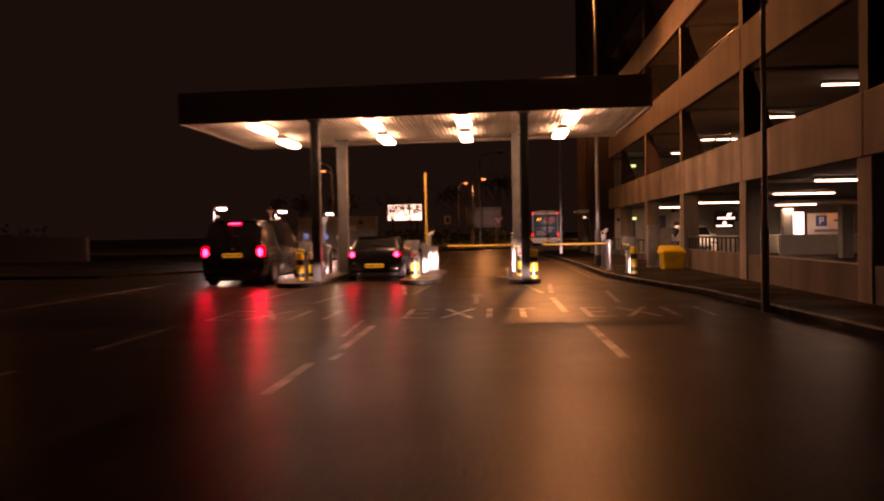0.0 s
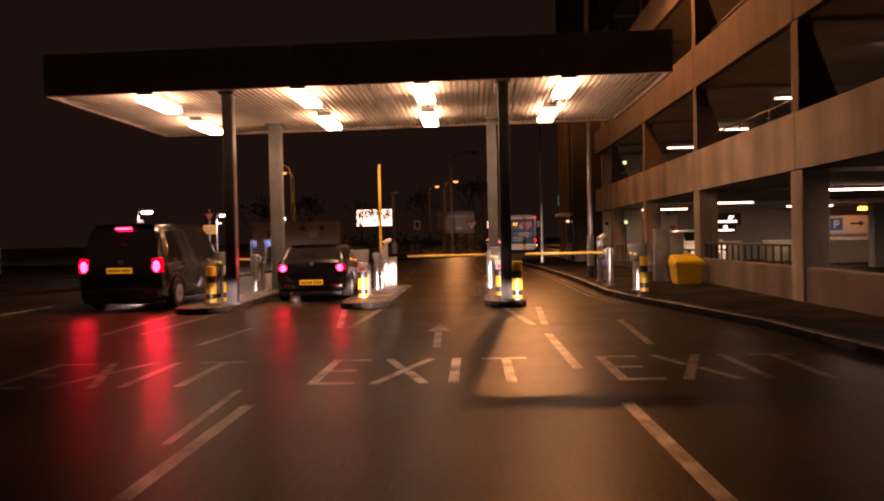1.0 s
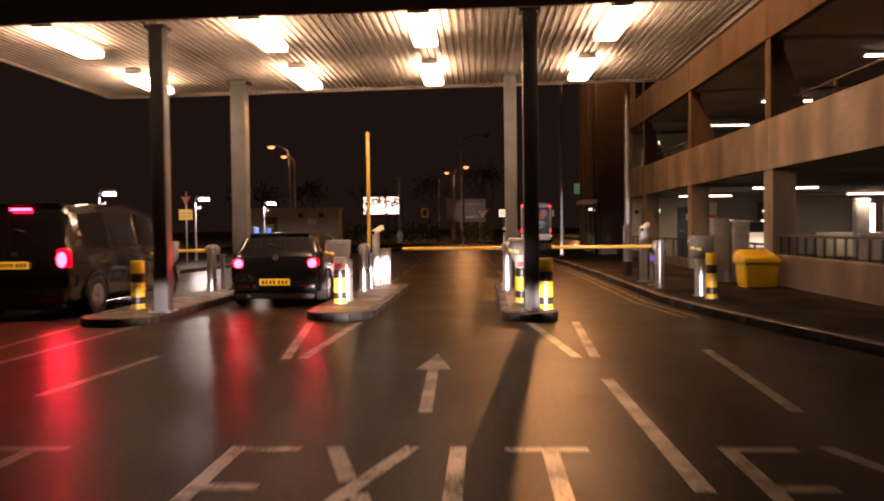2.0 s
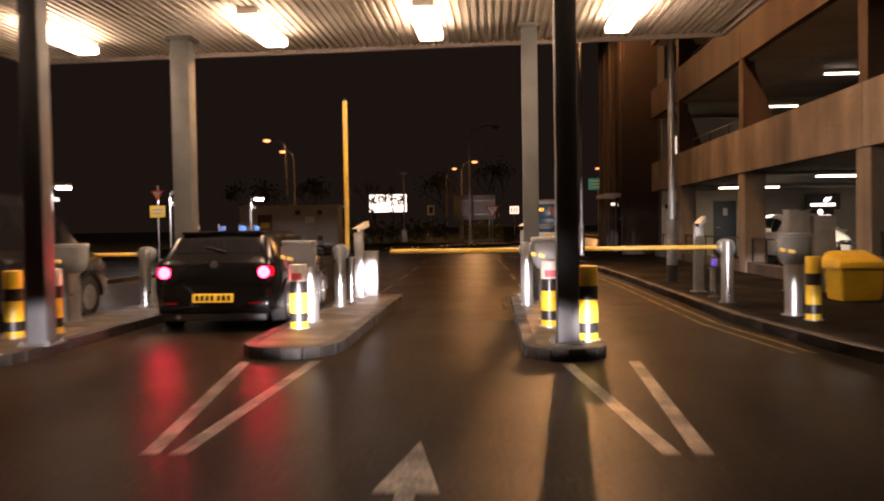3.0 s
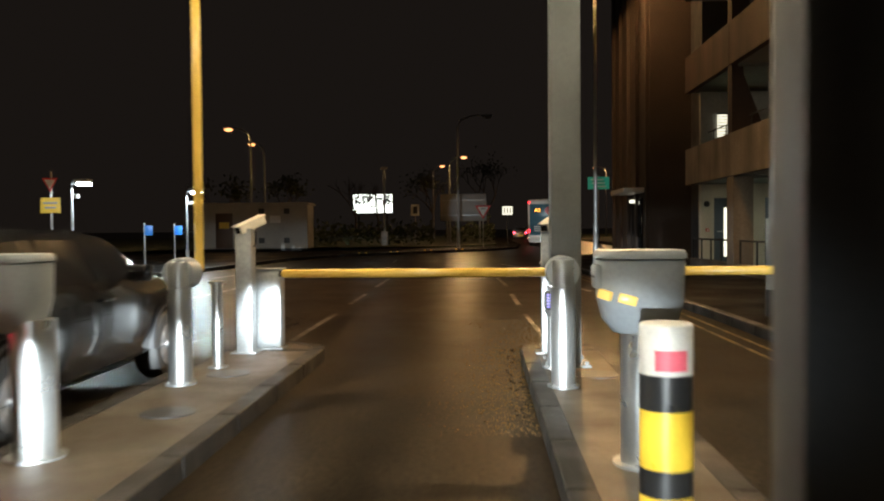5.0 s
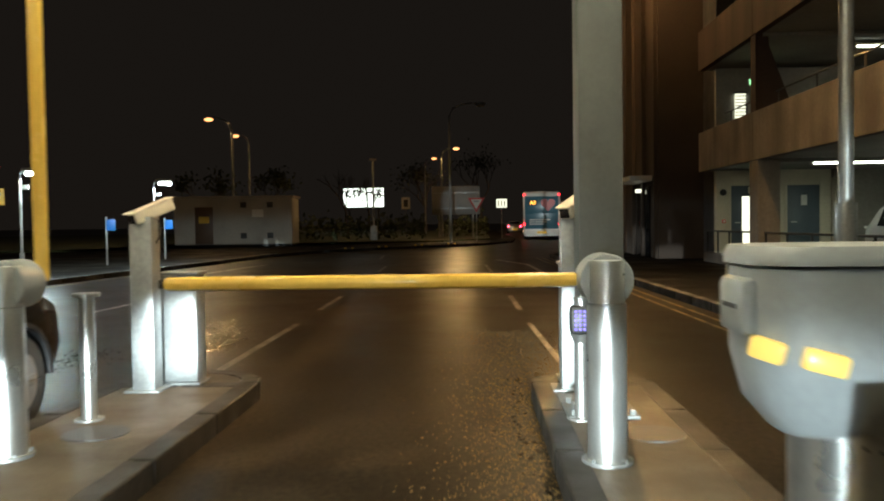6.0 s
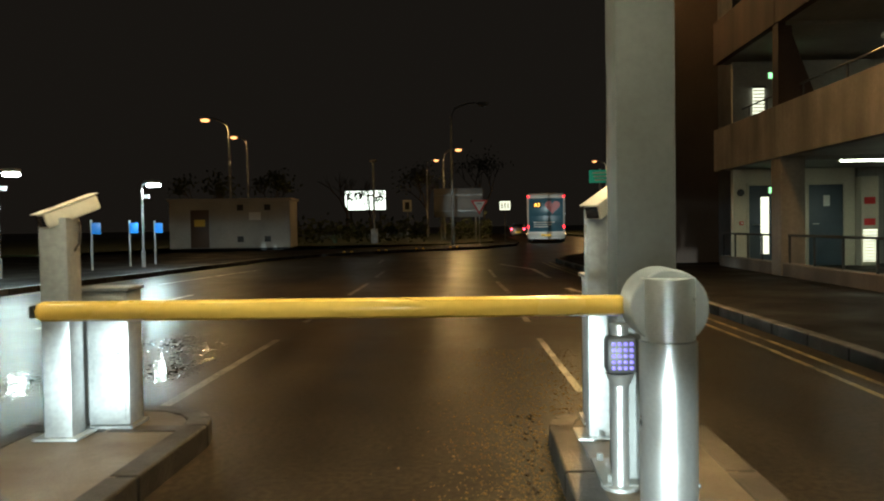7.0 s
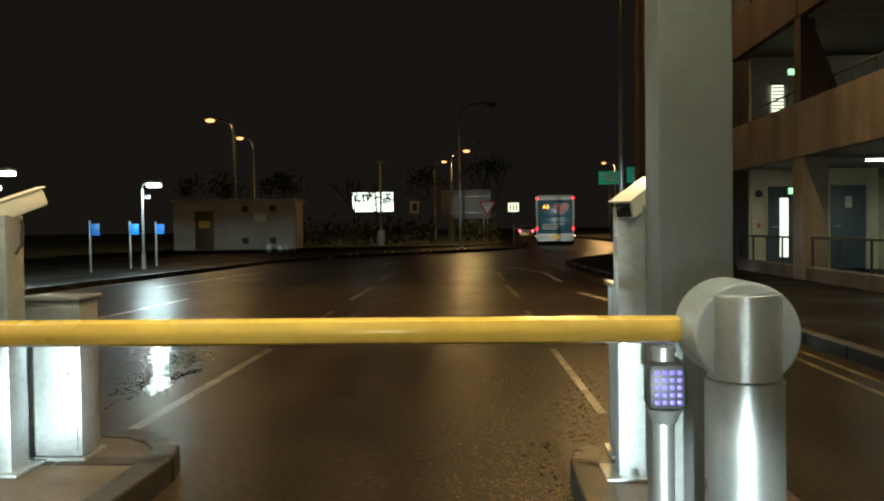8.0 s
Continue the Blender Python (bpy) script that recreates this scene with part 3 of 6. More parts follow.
for i in range(80):
    r = rl.uniform(0.008, 0.028)
    x, y = 1.19 - abs(rl.gauss(0, 0.09)), rl.uniform(27.9, 31.2)
    first, turn = len(lump_verts), rl.uniform(0, 6.28)
    for p in pebble_verts:
        k = r * rl.uniform(0.65, 1.25)
        lump_verts.append((x + k * (p.x * math.cos(turn) - 0.6 * p.y * math.sin(turn)), y + k * 1.6 * (p.x * math.sin(turn) + 0.6 * p.y * math.cos(turn)), max(-0.01, p.z * k * 0.4)))
    lump_faces += [[first + k for k in f] for f in pebble_faces]
lumps = bpy.data.meshes.new("broken_asphalt")
lumps.from_pydata(lump_verts, [], lump_faces)
bm = B()
bm.from_mesh(lumps)
single("broken_asphalt", bm, ASPHALT, "broken wet asphalt crumbs along an island kerb", "gravel", kind="stuff", smooth=False)

# shallow rippled water caught in the worn surface: small glints, each tilted its own way
rp = random.Random(9)
verts, faces = [], []
for (ax, ay), (bx, by), sx, sy, count in (((-2.45, 34.9), (-1.85, 33.9), 0.13, 0.25, 620), ((-1.74, 32.75), (-1.62, 33.6), 0.025, 0.05, 160),
                                            ((-1.95, 33.4), (-1.65, 32.6), 0.10, 0.20, 330), ((-2.95, 32.6), (-2.6, 31.9), 0.14, 0.25, 300)):
    for _ in range(count):
        u = rp.random()
        x, y, r = ax + (bx - ax) * u + sx * rp.gauss(0, 1), ay + (by - ay) * u + sy * rp.gauss(0, 1), rp.uniform(0.004, 0.013)
        tx, ty = rp.gauss(0, 0.022), rp.gauss(0, 0.022)
        first, spin = len(verts), rp.uniform(0, 6.28)
        for k in range(6):
            a, q = spin + k * math.tau / 6, r * rp.uniform(0.5, 1.2)
            dx, dy = 1.3 * q * math.cos(a), 2.2 * q * math.sin(a)
            verts.append((x + dx, y + dy, 0.005 + tx * dx + ty * dy))
        faces.append(list(range(first, first + 6)))
mesh = bpy.data.meshes.new("puddle")
mesh.from_pydata(verts, [], faces)
bm = B()
bm.from_mesh(mesh)
single("puddle", bm, WATER, "shallow rippled rain water on worn asphalt", "puddle", kind="stuff", smooth=False)

# ---- islands ----
def island(x0, x1, y0, y1, label):
    root = thing("traffic_island", label, "traffic island", group="barrier islands", kind="structure")
    r = (x1 - x0) / 2
    cx = (x0 + x1) / 2
    out = arc(cx, y1 - r, r, 0, 180) + arc(cx, y0 + r, r, 180, 360)
    bm = B()
    prism(bm, [(cx + (px - cx) * 0.8, y0 + r + (py - y0 - r) * 0.98) for px, py in out], -0.05, 0.117, 0.01)
    part("paving", bm, PAVING, root, smooth=False)
    line = out + [out[0]]
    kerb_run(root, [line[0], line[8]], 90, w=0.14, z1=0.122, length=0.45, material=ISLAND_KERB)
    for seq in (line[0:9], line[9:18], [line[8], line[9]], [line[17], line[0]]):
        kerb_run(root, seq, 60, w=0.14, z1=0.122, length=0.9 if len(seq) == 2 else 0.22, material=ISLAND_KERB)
    return root


island(-1.68, -0.64, 24.3, 31.0, "pale concrete island with rounded kerbed ends")
island(1.23, 2.06, 24.1, 30.85, "pale concrete island with rounded kerbed ends")
island(-4.85, -3.75, 23.7, 31.7, "pale concrete island with rounded kerbed ends")

# ---- canopy over the lanes ----
X0, X1, Y0, Y1 = -7.35, 4.9, 24.2, 30.75
SLOPE = 0.012   # the roof falls gently to one side


def soffit_z(x):
    return 4.46 + SLOPE * x


canopy = thing("canopy", "grey steel canopy with a ribbed off-white soffit", "canopy", kind="structure")
bm = B()
n = 102
pitch = (X1 - X0 - 0.1) / n
rings = []
prev = None
for i in range(n):
    x = X0 + 0.05 + i * pitch
    for dx, dz in ((0.0, 0.0), (0.45, 0.0), (0.55, 0.045), (0.95, 0.045)):
        xx = x + dx * pitch
        a = bm.verts.new((xx, Y0 + 0.05, soffit_z(xx) + dz))
        c = bm.verts.new((xx, Y1 - 0.05, soffit_z(xx) + dz))
        if prev:
            bm.faces.new((prev[0], a, c, prev[1]))
        prev = (a, c)
part("soffit", bm, WHITE_METAL, canopy, "ribbed off-white metal soffit", smooth=False)
SHEAR = Matrix(((1, 0, 0, 0), (0, 1, 0, 0), (SLOPE, 0, 1, 0), (0, 0, 0, 1)))
for y in (Y0, Y1):
    for k in range(5):
        w = (X1 - X0) / 5
        bm = B()
        box(bm, X0 + k * w + 0.004, X0 + (k + 1) * w - 0.004, y - 0.04, y + 0.04, 4.40, 5.22, 0.008, SHEAR)
        part("fascia_panel", bm, FASCIA, canopy, smooth=False)
for x in (X0, X1):
    bm = B()
    box(bm, x - 0.04, x + 0.04, Y0 + 0.045, Y1 - 0.045, 4.40, 5.22, 0.008, SHEAR)
    part("fascia_panel", bm, FASCIA, canopy, smooth=False)
bm = B()
box(bm, X0 + 0.045, X1 - 0.045, Y0 + 0.045, Y1 - 0.045, 5.0, 5.1, 0, SHEAR)
part("roof_deck", bm, FASCIA, canopy, smooth=False)
for x in (-6, -2, 2):
    bm = B()
    box(bm, x - 0.1, x + 0.1, Y0 + 0.06, Y1 - 0.06, 4.60, 4.98, 0, SHEAR)
    part("roof_beam", bm, GREY_PAINT, canopy, smooth=False)

for x, y in CANOPY_TUBES:
    z = soffit_z(x)
    fx = thing("canopy_light", "fluorescent batten with an oversized glowing diffuser under the canopy soffit", "ceiling light", pose(x, y, z), group="canopy lights")
    bm = B()
    box(bm, -0.15, 0.15, -0.8, 0.8, -0.10, 0.0, 0.01)
    part("housing", bm, WHITE_METAL, fx)
    # built oversized, so the lit box also takes in the lamp's glare
    bm = B()
    box(bm, -0.19, 0.19, -0.78, 0.78, -0.23, -0.102, 0.045)
    part("diffuser", bm, TUBE_LIT, fx, "oversized warm white diffuser that carries the glare")
    for dy in (-0.8, 0.8):
        bm = B()
        box(bm, -0.155, 0.155, dy - 0.015, dy + 0.015, -0.105, -0.002, 0.008)
        part("end_cap", bm, WHITE_METAL, fx)


def column(x, y, w, material, label):
    c = thing("canopy_column", label, "column", pose(x, y, 0.11), group="canopy columns", kind="structure")
    bm = B()
    box(bm, -w / 2, w / 2, -w / 2, w / 2, 0.02, soffit_z(x) - 0.11, 0.012)
    part("shaft", bm, material, c)
    bm = B()
    box(bm, -w * 0.8, w * 0.8, -w * 0.8, w * 0.8, 0.0, 0.025, 0.004)
    part("base_plate", bm, material, c)
    bm = B()
    box(bm, -w * 0.7, w * 0.7, -w * 0.7, w * 0.7, soffit_z(x) - 0.17, soffit_z(x) - 0.115, 0.004)
    part("cap_plate", bm, material, c)
    for sx in (-0.65, 0.65):
        for sy in (-0.65, 0.65):
            bm = B()
            cyl(bm, sx * w, sy * w, 0.025, 0.055, 0.016, seg=6)
            part("bolt", bm, material, c)


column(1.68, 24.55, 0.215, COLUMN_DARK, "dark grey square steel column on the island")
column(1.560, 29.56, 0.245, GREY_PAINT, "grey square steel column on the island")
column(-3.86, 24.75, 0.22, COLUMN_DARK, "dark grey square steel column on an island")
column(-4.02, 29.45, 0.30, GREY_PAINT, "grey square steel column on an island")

# small yellow reflectors along the curved kerb
for x, y in ((-4.75, 61.5), (-3.45, 63.2), (-1.9, 65.1), (-0.35, 66.9)):
    k = thing("kerb_reflector", "pair of small yellow reflectors on a kerb", "reflector", pose(x, y, 0.124), group="kerb reflectors")
    for dx in (-0.16, 0.16):
        bm = B()
        box(bm, dx - 0.05, dx + 0.05, -0.03, 0.03, 0.0, 0.05, 0.008)
        part("lens", bm, BAND_YELLOW, k)

# ---- multi-storey car park ----
FX = 6.8            # face of the facade
NEAR, FAR = -24.0, 47.2
FLOORS = [2.45, 5.10, 7.75, 10.40]      # undersides of the parapet beams
COLS = [-16.8, -10.15, -3.5, 3.2, 9.85, 16.5, 23.15, 29.8, 36.25, 42.9]
park = thing("car_park_building", "stained concrete multi-storey car park with open lit decks", "building", kind="structure")
for k, z in enumerate(FLOORS):
    for i, (a, c) in enumerate(zip([NEAR] + COLS, COLS + [FAR])):
        bm = B()
        box(bm, FX, FX + 0.16, a + 0.012, c - 0.012, z, z + 1.03, 0.012)
        part("parapet_panel", bm, CONCRETE if k == 0 else BRICK_WALL, park, smooth=False)
    bm = B()
    box(bm, FX + 0.17, 24.0, NEAR, FAR, z + 0.02, z + 0.24)
    part("deck_slab", bm, INNER, park, smooth=False)
    for i, y in enumerate(COLS):
        bm = B()
        box(bm, FX + 0.165, 23.8, y - 0.2, y + 0.2, z - 0.06, z + 0.018, 0.01)
        part("deck_beam", bm, INNER, park, smooth=False)
for y in COLS:
    bm = B()
    box(bm, FX + 0.02, FX + 0.50, y - 0.27, y + 0.27, 0.10, 2.448, 0.02)
    part("column", bm, CONCRETE, park, smooth=False)
    for z0, z1 in ((3.481, 5.098), (6.131, 7.748), (8.781, 10.398)):
        bm = B()
        loft(bm, [[(FX + 0.02, y - 0.16, z), (FX + d, y - 0.16, z), (FX + d, y + 0.16, z), (FX + 0.02, y + 0.16, z)] for z, d in ((z0, 0.78), (z0 + 0.18, 0.74), (z1 - 0.25, 0.30), (z1, 0.28))])
        part("column", bm, BRICK_WALL, park, "column that widens inwards to its foot", smooth=False)
    for x in (14.5, 22.5):
        for z0, z1 in ((0.10, 2.2), (2.7, 4.85), (5.35, 7.5)):
            bm = B()
            box(bm, x - 0.22, x + 0.22, y - 0.22, y + 0.22, z0, z1, 0.015)
            part("inner_column", bm, INNER, park, smooth=False)
# low wall along the foot, open with rails at the far bays
for a, c in zip([NEAR] + COLS[:8], COLS[:9]):
    if c > 30:
        continue
    bm = B()
    box(bm, FX + 0.05, FX + 0.28, a + 0.272 if a > NEAR else a, c - 0.272, 0.08, 0.72, 0.02)
    part("low_wall", bm, DARK_CONCRETE, park, smooth=False)
for a, c in zip(COLS[7:], COLS[8:] + [FAR]):
    bm = B()
    box(bm, FX + 0.05, FX + 0.28, a + 0.272, c - 0.272, 0.08, 0.36, 0.02)
    part("low_wall", bm, DARK_CONCRETE, park, smooth=False)
# inner back wall and far end wall
bm = B()
box(bm, 24.05, 24.3, NEAR, FAR, 0.05, 10.6)
part("back_wall", bm, INNER, park, smooth=False)
bm = B()
box(bm, FX + 3.4, 24.0, FAR - 0.3, FAR, 0.05, 10.3)
part("end_wall", bm, INNER, park, smooth=False)
bm = B()
box(bm, FX + 0.18, 24.0, NEAR - 0.25, NEAR - 0.01, 0.05, 10.6)
part("end_wall", bm, CONCRETE, park, smooth=False)
# roof parapet steps back over the last bays
bm = B()
box(bm, FX + 0.17, 24.3, NEAR, FAR, 11.45, 11.6)
part("roof_slab", bm, INNER, park, smooth=False)

# railings in the bays
def railing(y0, y1, z0, z1, n):
    r = thing("railing", "black steel railing between concrete columns", "railing", pose(FX + 0.17, 0, 0), group="car park railings")
    bm = B()
    box(bm, -0.025, 0.025, y0, y1, z1 - 0.045, z1, 0.006)
    part("top_rail", bm, BLACK_PLASTIC, r)
    for i in range(n + 1):
        y = y0 + 0.03 + (y1 - y0 - 0.06) * i / n
        bm = B()
        box(bm, -0.018, 0.018, y - 0.018, y + 0.018, z0, z1 - 0.046)
        part("baluster", bm, BLACK_PLASTIC, r)


railing(23.45, 29.5, 0.715, 1.12, 14)
railing(30.1, 35.95, 0.355, 0.93, 6)
railing(36.55, 42.6, 0.355, 0.93, 5)
railing(43.2, 47.0, 0.355, 0.93, 4)
for z, ys in ((3.45, ((36.55, 42.6), (43.2, 47.0), (23.45, 29.5))), (6.10, ((36.55, 42.6), (23.45, 29.5)))):
    for y0, y1 in ys:
        r = thing("deck_rail", "thin steel guard rail above a parapet", "railing", pose(FX + 0.4, 0, 0), group="deck rails")
        bm = B()
        pipe(bm, [(0, y0, z + 0.42), (0, y1, z + 0.42)], 0.02)
        part("rail", bm, RAIL_STEEL, r)
        for i in range(4):
            y = y0 + 0.15 + (y1 - y0 - 0.3) * i / 3
            bm = B()
            box(bm, -0.015, 0.015, y - 0.015, y + 0.015, z - 0.75, z + 0.41)
            part("post", bm, RAIL_STEEL, r)

# tube lights on the decks
def batten(x, y, z, length, material, label):
    f = thing("garage_tube_light", label, "ceiling light", pose(x, y, z), group="garage tube lights")
    bm = B()
    box(bm, -length / 2, length / 2, -0.05, 0.05, 0.0, 0.06, 0.008)
    part("housing", bm, WHITE_METAL, f)
    bm = B()
    cyl(bm, 0, 0, -length / 2 + 0.03, length / 2 - 0.03, 0.022, seg=10, m=Matrix.Translation((0, 0, -0.03)) @ Matrix.Rotation(radians(90), 4, "Y"))
    part("tube", bm, material, f, "glowing tube")
    for s in (-1, 1):
        bm = B()
        box(bm, s * length / 2 - 0.025, s * length / 2 + 0.025, -0.03, 0.03, -0.06, 0.0)
        part("end_cap", bm, WHITE_METAL, f)


for x, y in ((9.0, 22.0), (10.4, 29.2), (9.7, 36.9), (9.0, 42.9), (14.8, 42.6), (17.5, 38.0), (15.0, 30.0), (14.0, 23.0), (9.6, 15.0)):
        batten(x, y, 2.40, 1.9, GARAGE_LIT, "glowing fluorescent batten on a garage ceiling")
for y in (25.0, 31.2, 37.9, 43.8):
    batten(10.1, y, 5.03, 1.5, GARAGE_LIT, "glowing fluorescent batten on an upper deck")
    batten(15.0, y, 5.03, 1.5, GARAGE_LIT, "glowing fluorescent batten on an upper deck")
for y in (28.0, 40.0):
    batten(9.6, y, 7.68, 1.3, GARAGE_LIT, "glowing fluorescent batten on an upper deck")

# lobby wall across the far end of the ground floor
rooms = thing("lobby_wall", "cream painted lobby wall beyond the last bay", "wall", kind="structure")
for x0, x1, z0 in ((6.98, 7.30, 0.11), (8.06, 8.70, 0.11), (9.60, 9.84, 0.11), (7.302, 8.058, 2.10), (8.702, 9.598, 2.10)):
    bm = B()
    box(bm, x0, x1, 46.2, 46.4, z0, 2.44)
    part("wall_panel", bm, CREAM, rooms, smooth=False)


def door(x, y, w, h, material, label, m=None):
    d = thing("door_1", label, "door", pose(x, y, 0.11, 0, 0, 90), kind="structure")
    bm = B()
    box(bm, -0.03, 0.02, -w / 2, w / 2, 0.01, h, 0.004)
    part("leaf", bm, material, d)
    for s in (-1, 1):
        bm = B()
        box(bm, -0.05, 0.03, s * (w / 2 + 0.035) - 0.03, s * (w / 2 + 0.035) + 0.03, 0, h + 0.06, 0.004)
        part("jamb", bm, CREAM, d)
    bm = B()
    box(bm, -0.05, 0.03, -w / 2, w / 2, h + 0.004, h + 0.06, 0.004)
    part("lintel", bm, CREAM, d)
    bm = B()
    pipe(bm, [(-0.03, w / 2 - 0.1, 1.0), (-0.08, w / 2 - 0.1, 1.0), (-0.08, w / 2 - 0.22, 1.0)], 0.011)
    part("handle", bm, STEEL, d)
    return d


d = door(9.15, 46.22, 0.80, 1.93, DOOR_BLUE, "closed blue-grey door with a pale notice")
bm = B()
box(bm, -0.036, -0.031, -0.09, 0.06, 1.42, 1.68)
part("notice", bm, SIGN_WHITE, d)
d = door(7.68, 46.22, 0.66, 1.93, DOOR_BLUE, "blue-grey door with a tall lit glazed slot")
bm = B()
box(bm, -0.036, -0.031, -0.13, 0.06, 0.30, 1.66)
part("lit_glazing", bm, CREAM_LIT, d)
pl = thing("notice_pillar", "cream pillar with red and white notices", "pillar", pose(10.05, 46.1, 0.11), kind="structure")

bm = B()
box(bm, -0.2, 0.2, -0.2, 0.2, 0, 2.1, 0.01)
part("shaft", bm, CREAM, pl)
for z in (0.95, 1.45):
    bm = B()
    box(bm, -0.14, 0.12, -0.206, -0.202, z, z + 0.16)
    part("notice", bm, SIGN_RED, pl)
bm = B()
box(bm, -0.16, 0.16, -0.208, -0.203, 0.1, 0.85)
part("louvre_panel", bm, CREAM_LIT, pl)
for i in range(10):
    bm = B()
    box(bm, -0.16, 0.16, -0.222, -0.209, 0.12 + i * 0.073, 0.15 + i * 0.073)
    part("slat", bm, CREAM, pl)
# lit slatted window on the first deck
lw = thing("slatted_window", "lit window with horizontal slats on an upper deck", "window", pose(7.57, 46.17, 3.70, 0, 0, 90), kind="structure")
bm = B()
box(bm, -0.02, 0.0, -0.13, 0.13, 0.0, 0.65)
part("pane", bm, CREAM_LIT, lw)
for i in range(8):
    bm = B()
    box(bm, -0.045, -0.022, -0.13, 0.13, 0.02 + i * 0.08, 0.045 + i * 0.08)
    part("slat", bm, BLACK_PLASTIC, lw)
for z in (-0.04, 0.652):
    bm = B()
    box(bm, -0.05, 0.03, -0.16, 0.16, z, z + 0.04)
    part("frame", bm, DARK_PAINT, lw)
bm = B()
box(bm, 6.98, 10.15, 46.2, 46.35, 2.71, 5.0)
single("deck_wall", bm, INNER, "grey partition wall on an upper deck", "wall", kind="structure", smooth=False)
# green emergency signs
for x, y, z in ((7.86, 45.9, 4.60), (7.86, 45.9, 1.92), (7.86, 45.9, 7.15)):
    g = thing("exit_sign", "small glowing green emergency sign", "sign", pose(x, y, z), group="emergency signs")
    bm = B()
    box(bm, -0.17, 0.17, -0.02, 0.03, -0.08, 0.08, 0.006)
    part("casing", bm, WHITE_METAL, g)
    bm = B()
    box(bm, -0.15, 0.15, -0.026, -0.021, -0.065, 0.065)
    part("face", bm, GREEN_LIT, g)
    bm = B()
    box(bm, -0.01, 0.01, -0.01, 0.01, 0.08, 0.16 if z < 3 else 0.45)
    part("hanger", bm, BLACK_PLASTIC, g)

# parking direction sign, poster and low screens inside the ground floor
ps = thing("parking_sign", "white sign with a blue P and an arrow", "sign", pose(17.0, 44.2, -0.485) @ Matrix.Diagonal((1.3, 1, 1.3, 1)))
for s in (-0.7, 0.7):
    bm = B()
    box(bm, s - 0.03, s + 0.03, 0.0, 0.05, 0.458, 1.95)
    part("post", bm, DARK_PAINT, ps)
bm = B()
box(bm, -0.85, 0.85, -0.04, 0.0, 1.0, 1.9, 0.01)
part("board", bm, SIGN_WHITE, ps)
bm = B()
box(bm, -0.55, -0.15, -0.05, -0.042, 1.42, 1.82)
part("blue_square", bm, SIGN_BLUE, ps)
bm = B()
for a in ((-0.08, -0.03, -0.13, 0.13), (-0.03, 0.08, 0.08, 0.13), (-0.03, 0.08, -0.03, 0.02), (0.05, 0.09, 0.0, 0.11)):
    box(bm, -0.35 + a[0], -0.35 + a[1], -0.056, -0.051, 1.62 + a[2], 1.62 + a[3])
part("letter_P", bm, SIGN_WHITE, ps)
bm = B()
box(bm, 0.1, 0.42, -0.05, -0.042, 1.6, 1.66)
prism(bm, [(0, 0), (0.16, 0.1), (0, 0.2)], 0, 0.008)
bmesh.ops.transform(bm, matrix=Matrix.Translation((0.4, -0.042, 1.53)) @ Matrix.Rotation(radians(90), 4, "X"), verts=bm.verts[-6:])
part("arrow", bm, BLACK_PLASTIC, ps)
bm = B()
box(bm, -0.6, 0.65, -0.05, -0.042, 1.2, 1.3)
part("text_bar", bm, BUS_GREY, ps)
rw = thing("ramp_wall", "white painted ramp wall deep in the car park", "wall", kind="structure")
for x0, x1, y in ((13.4, 16.6, 40.5), (18.0, 22.0, 39.0)):
    bm = B()
    box(bm, x0, x1, y, y + 0.2, 0.11, 1.0, 0.02)
    part("wall_panel", bm, SIGN_WHITE, rw, smooth=False)
po = thing("lit_poster_column", "tall white lit poster case with a blue foot", "poster", pose(16.0, 45.9, 0.11))
bm = B()
box(bm, -0.35, 0.35, -0.12, 0.12, 0, 2.05, 0.02)
part("case", bm, DARK_PAINT, po)
bm = B()
box(bm, -0.3, 0.3, -0.13, -0.122, 0.55, 1.98)
part("face", bm, PANEL_LIT, po)
bm = B()
box(bm, -0.3, 0.3, -0.13, -0.122, 0.2, 0.5)
part("foot_panel", bm, BLUE_LIT, po)
for x, y, w in ((11.5, 45.0, 2.4), (14.5, 44.0, 2.0), (17.5, 42.5, 2.2)):
    k = thing("white_counter", "white counter with a panelled front inside the car park", "counter", pose(x, y, 0.11), group="counters")
    bm = B()
    box(bm, -w / 2, w / 2, -0.3, 0.3, 0, 0.82, 0.015)
    part("body", bm, CREAM, k)
    bm = B()
    box(bm, -w / 2 - 0.04, w / 2 + 0.04, -0.34, 0.34, 0.822, 0.88, 0.01)
    part("top", bm, SIGN_WHITE, k)
for x, y, z in ((18.5, 36.5, 1.85), (20.2, 36.5, 1.82), (17.3, 43.4, 2.25)):
    o = thing("warning_lamp", "glowing orange lamp box hung from the garage ceiling", "lamp", pose(x, y, z), group="orange lamps")
    bm = B()
    box(bm, -0.17, 0.17, -0.05, 0.05, -0.07, 0.07, 0.02)
    part("face", bm, ORANGE_LIT, o)
    bm = B()
    box(bm, -0.015, 0.015, -0.015, 0.015, 0.07, 2.44 - z)
    part("hanger", bm, BLACK_PLASTIC, o)
adv = thing("lit_shop_sign", "small glowing white and blue sign deep in the car park", "sign", pose(12.6, 46.7, 1.55))
bm = B()
box(bm, -0.5, 0.5, -0.05, 0.05, -0.2, 0.2, 0.01)
part("case", bm, DARK_PAINT, adv)
bm = B()
box(bm, -0.4, 0.4, -0.06, -0.052, -0.12, -0.05)
part("text_bar", bm, PANEL_LIT, adv)
bm = B()
cyl(bm, 0, 0, -0.004, 0.004, 0.09, seg=16, m=Matrix.Translation((0.02, -0.056, 0.06)) @ Matrix.Rotation(radians(90), 4, "X"))
part("mark", bm, PANEL_LIT, adv)

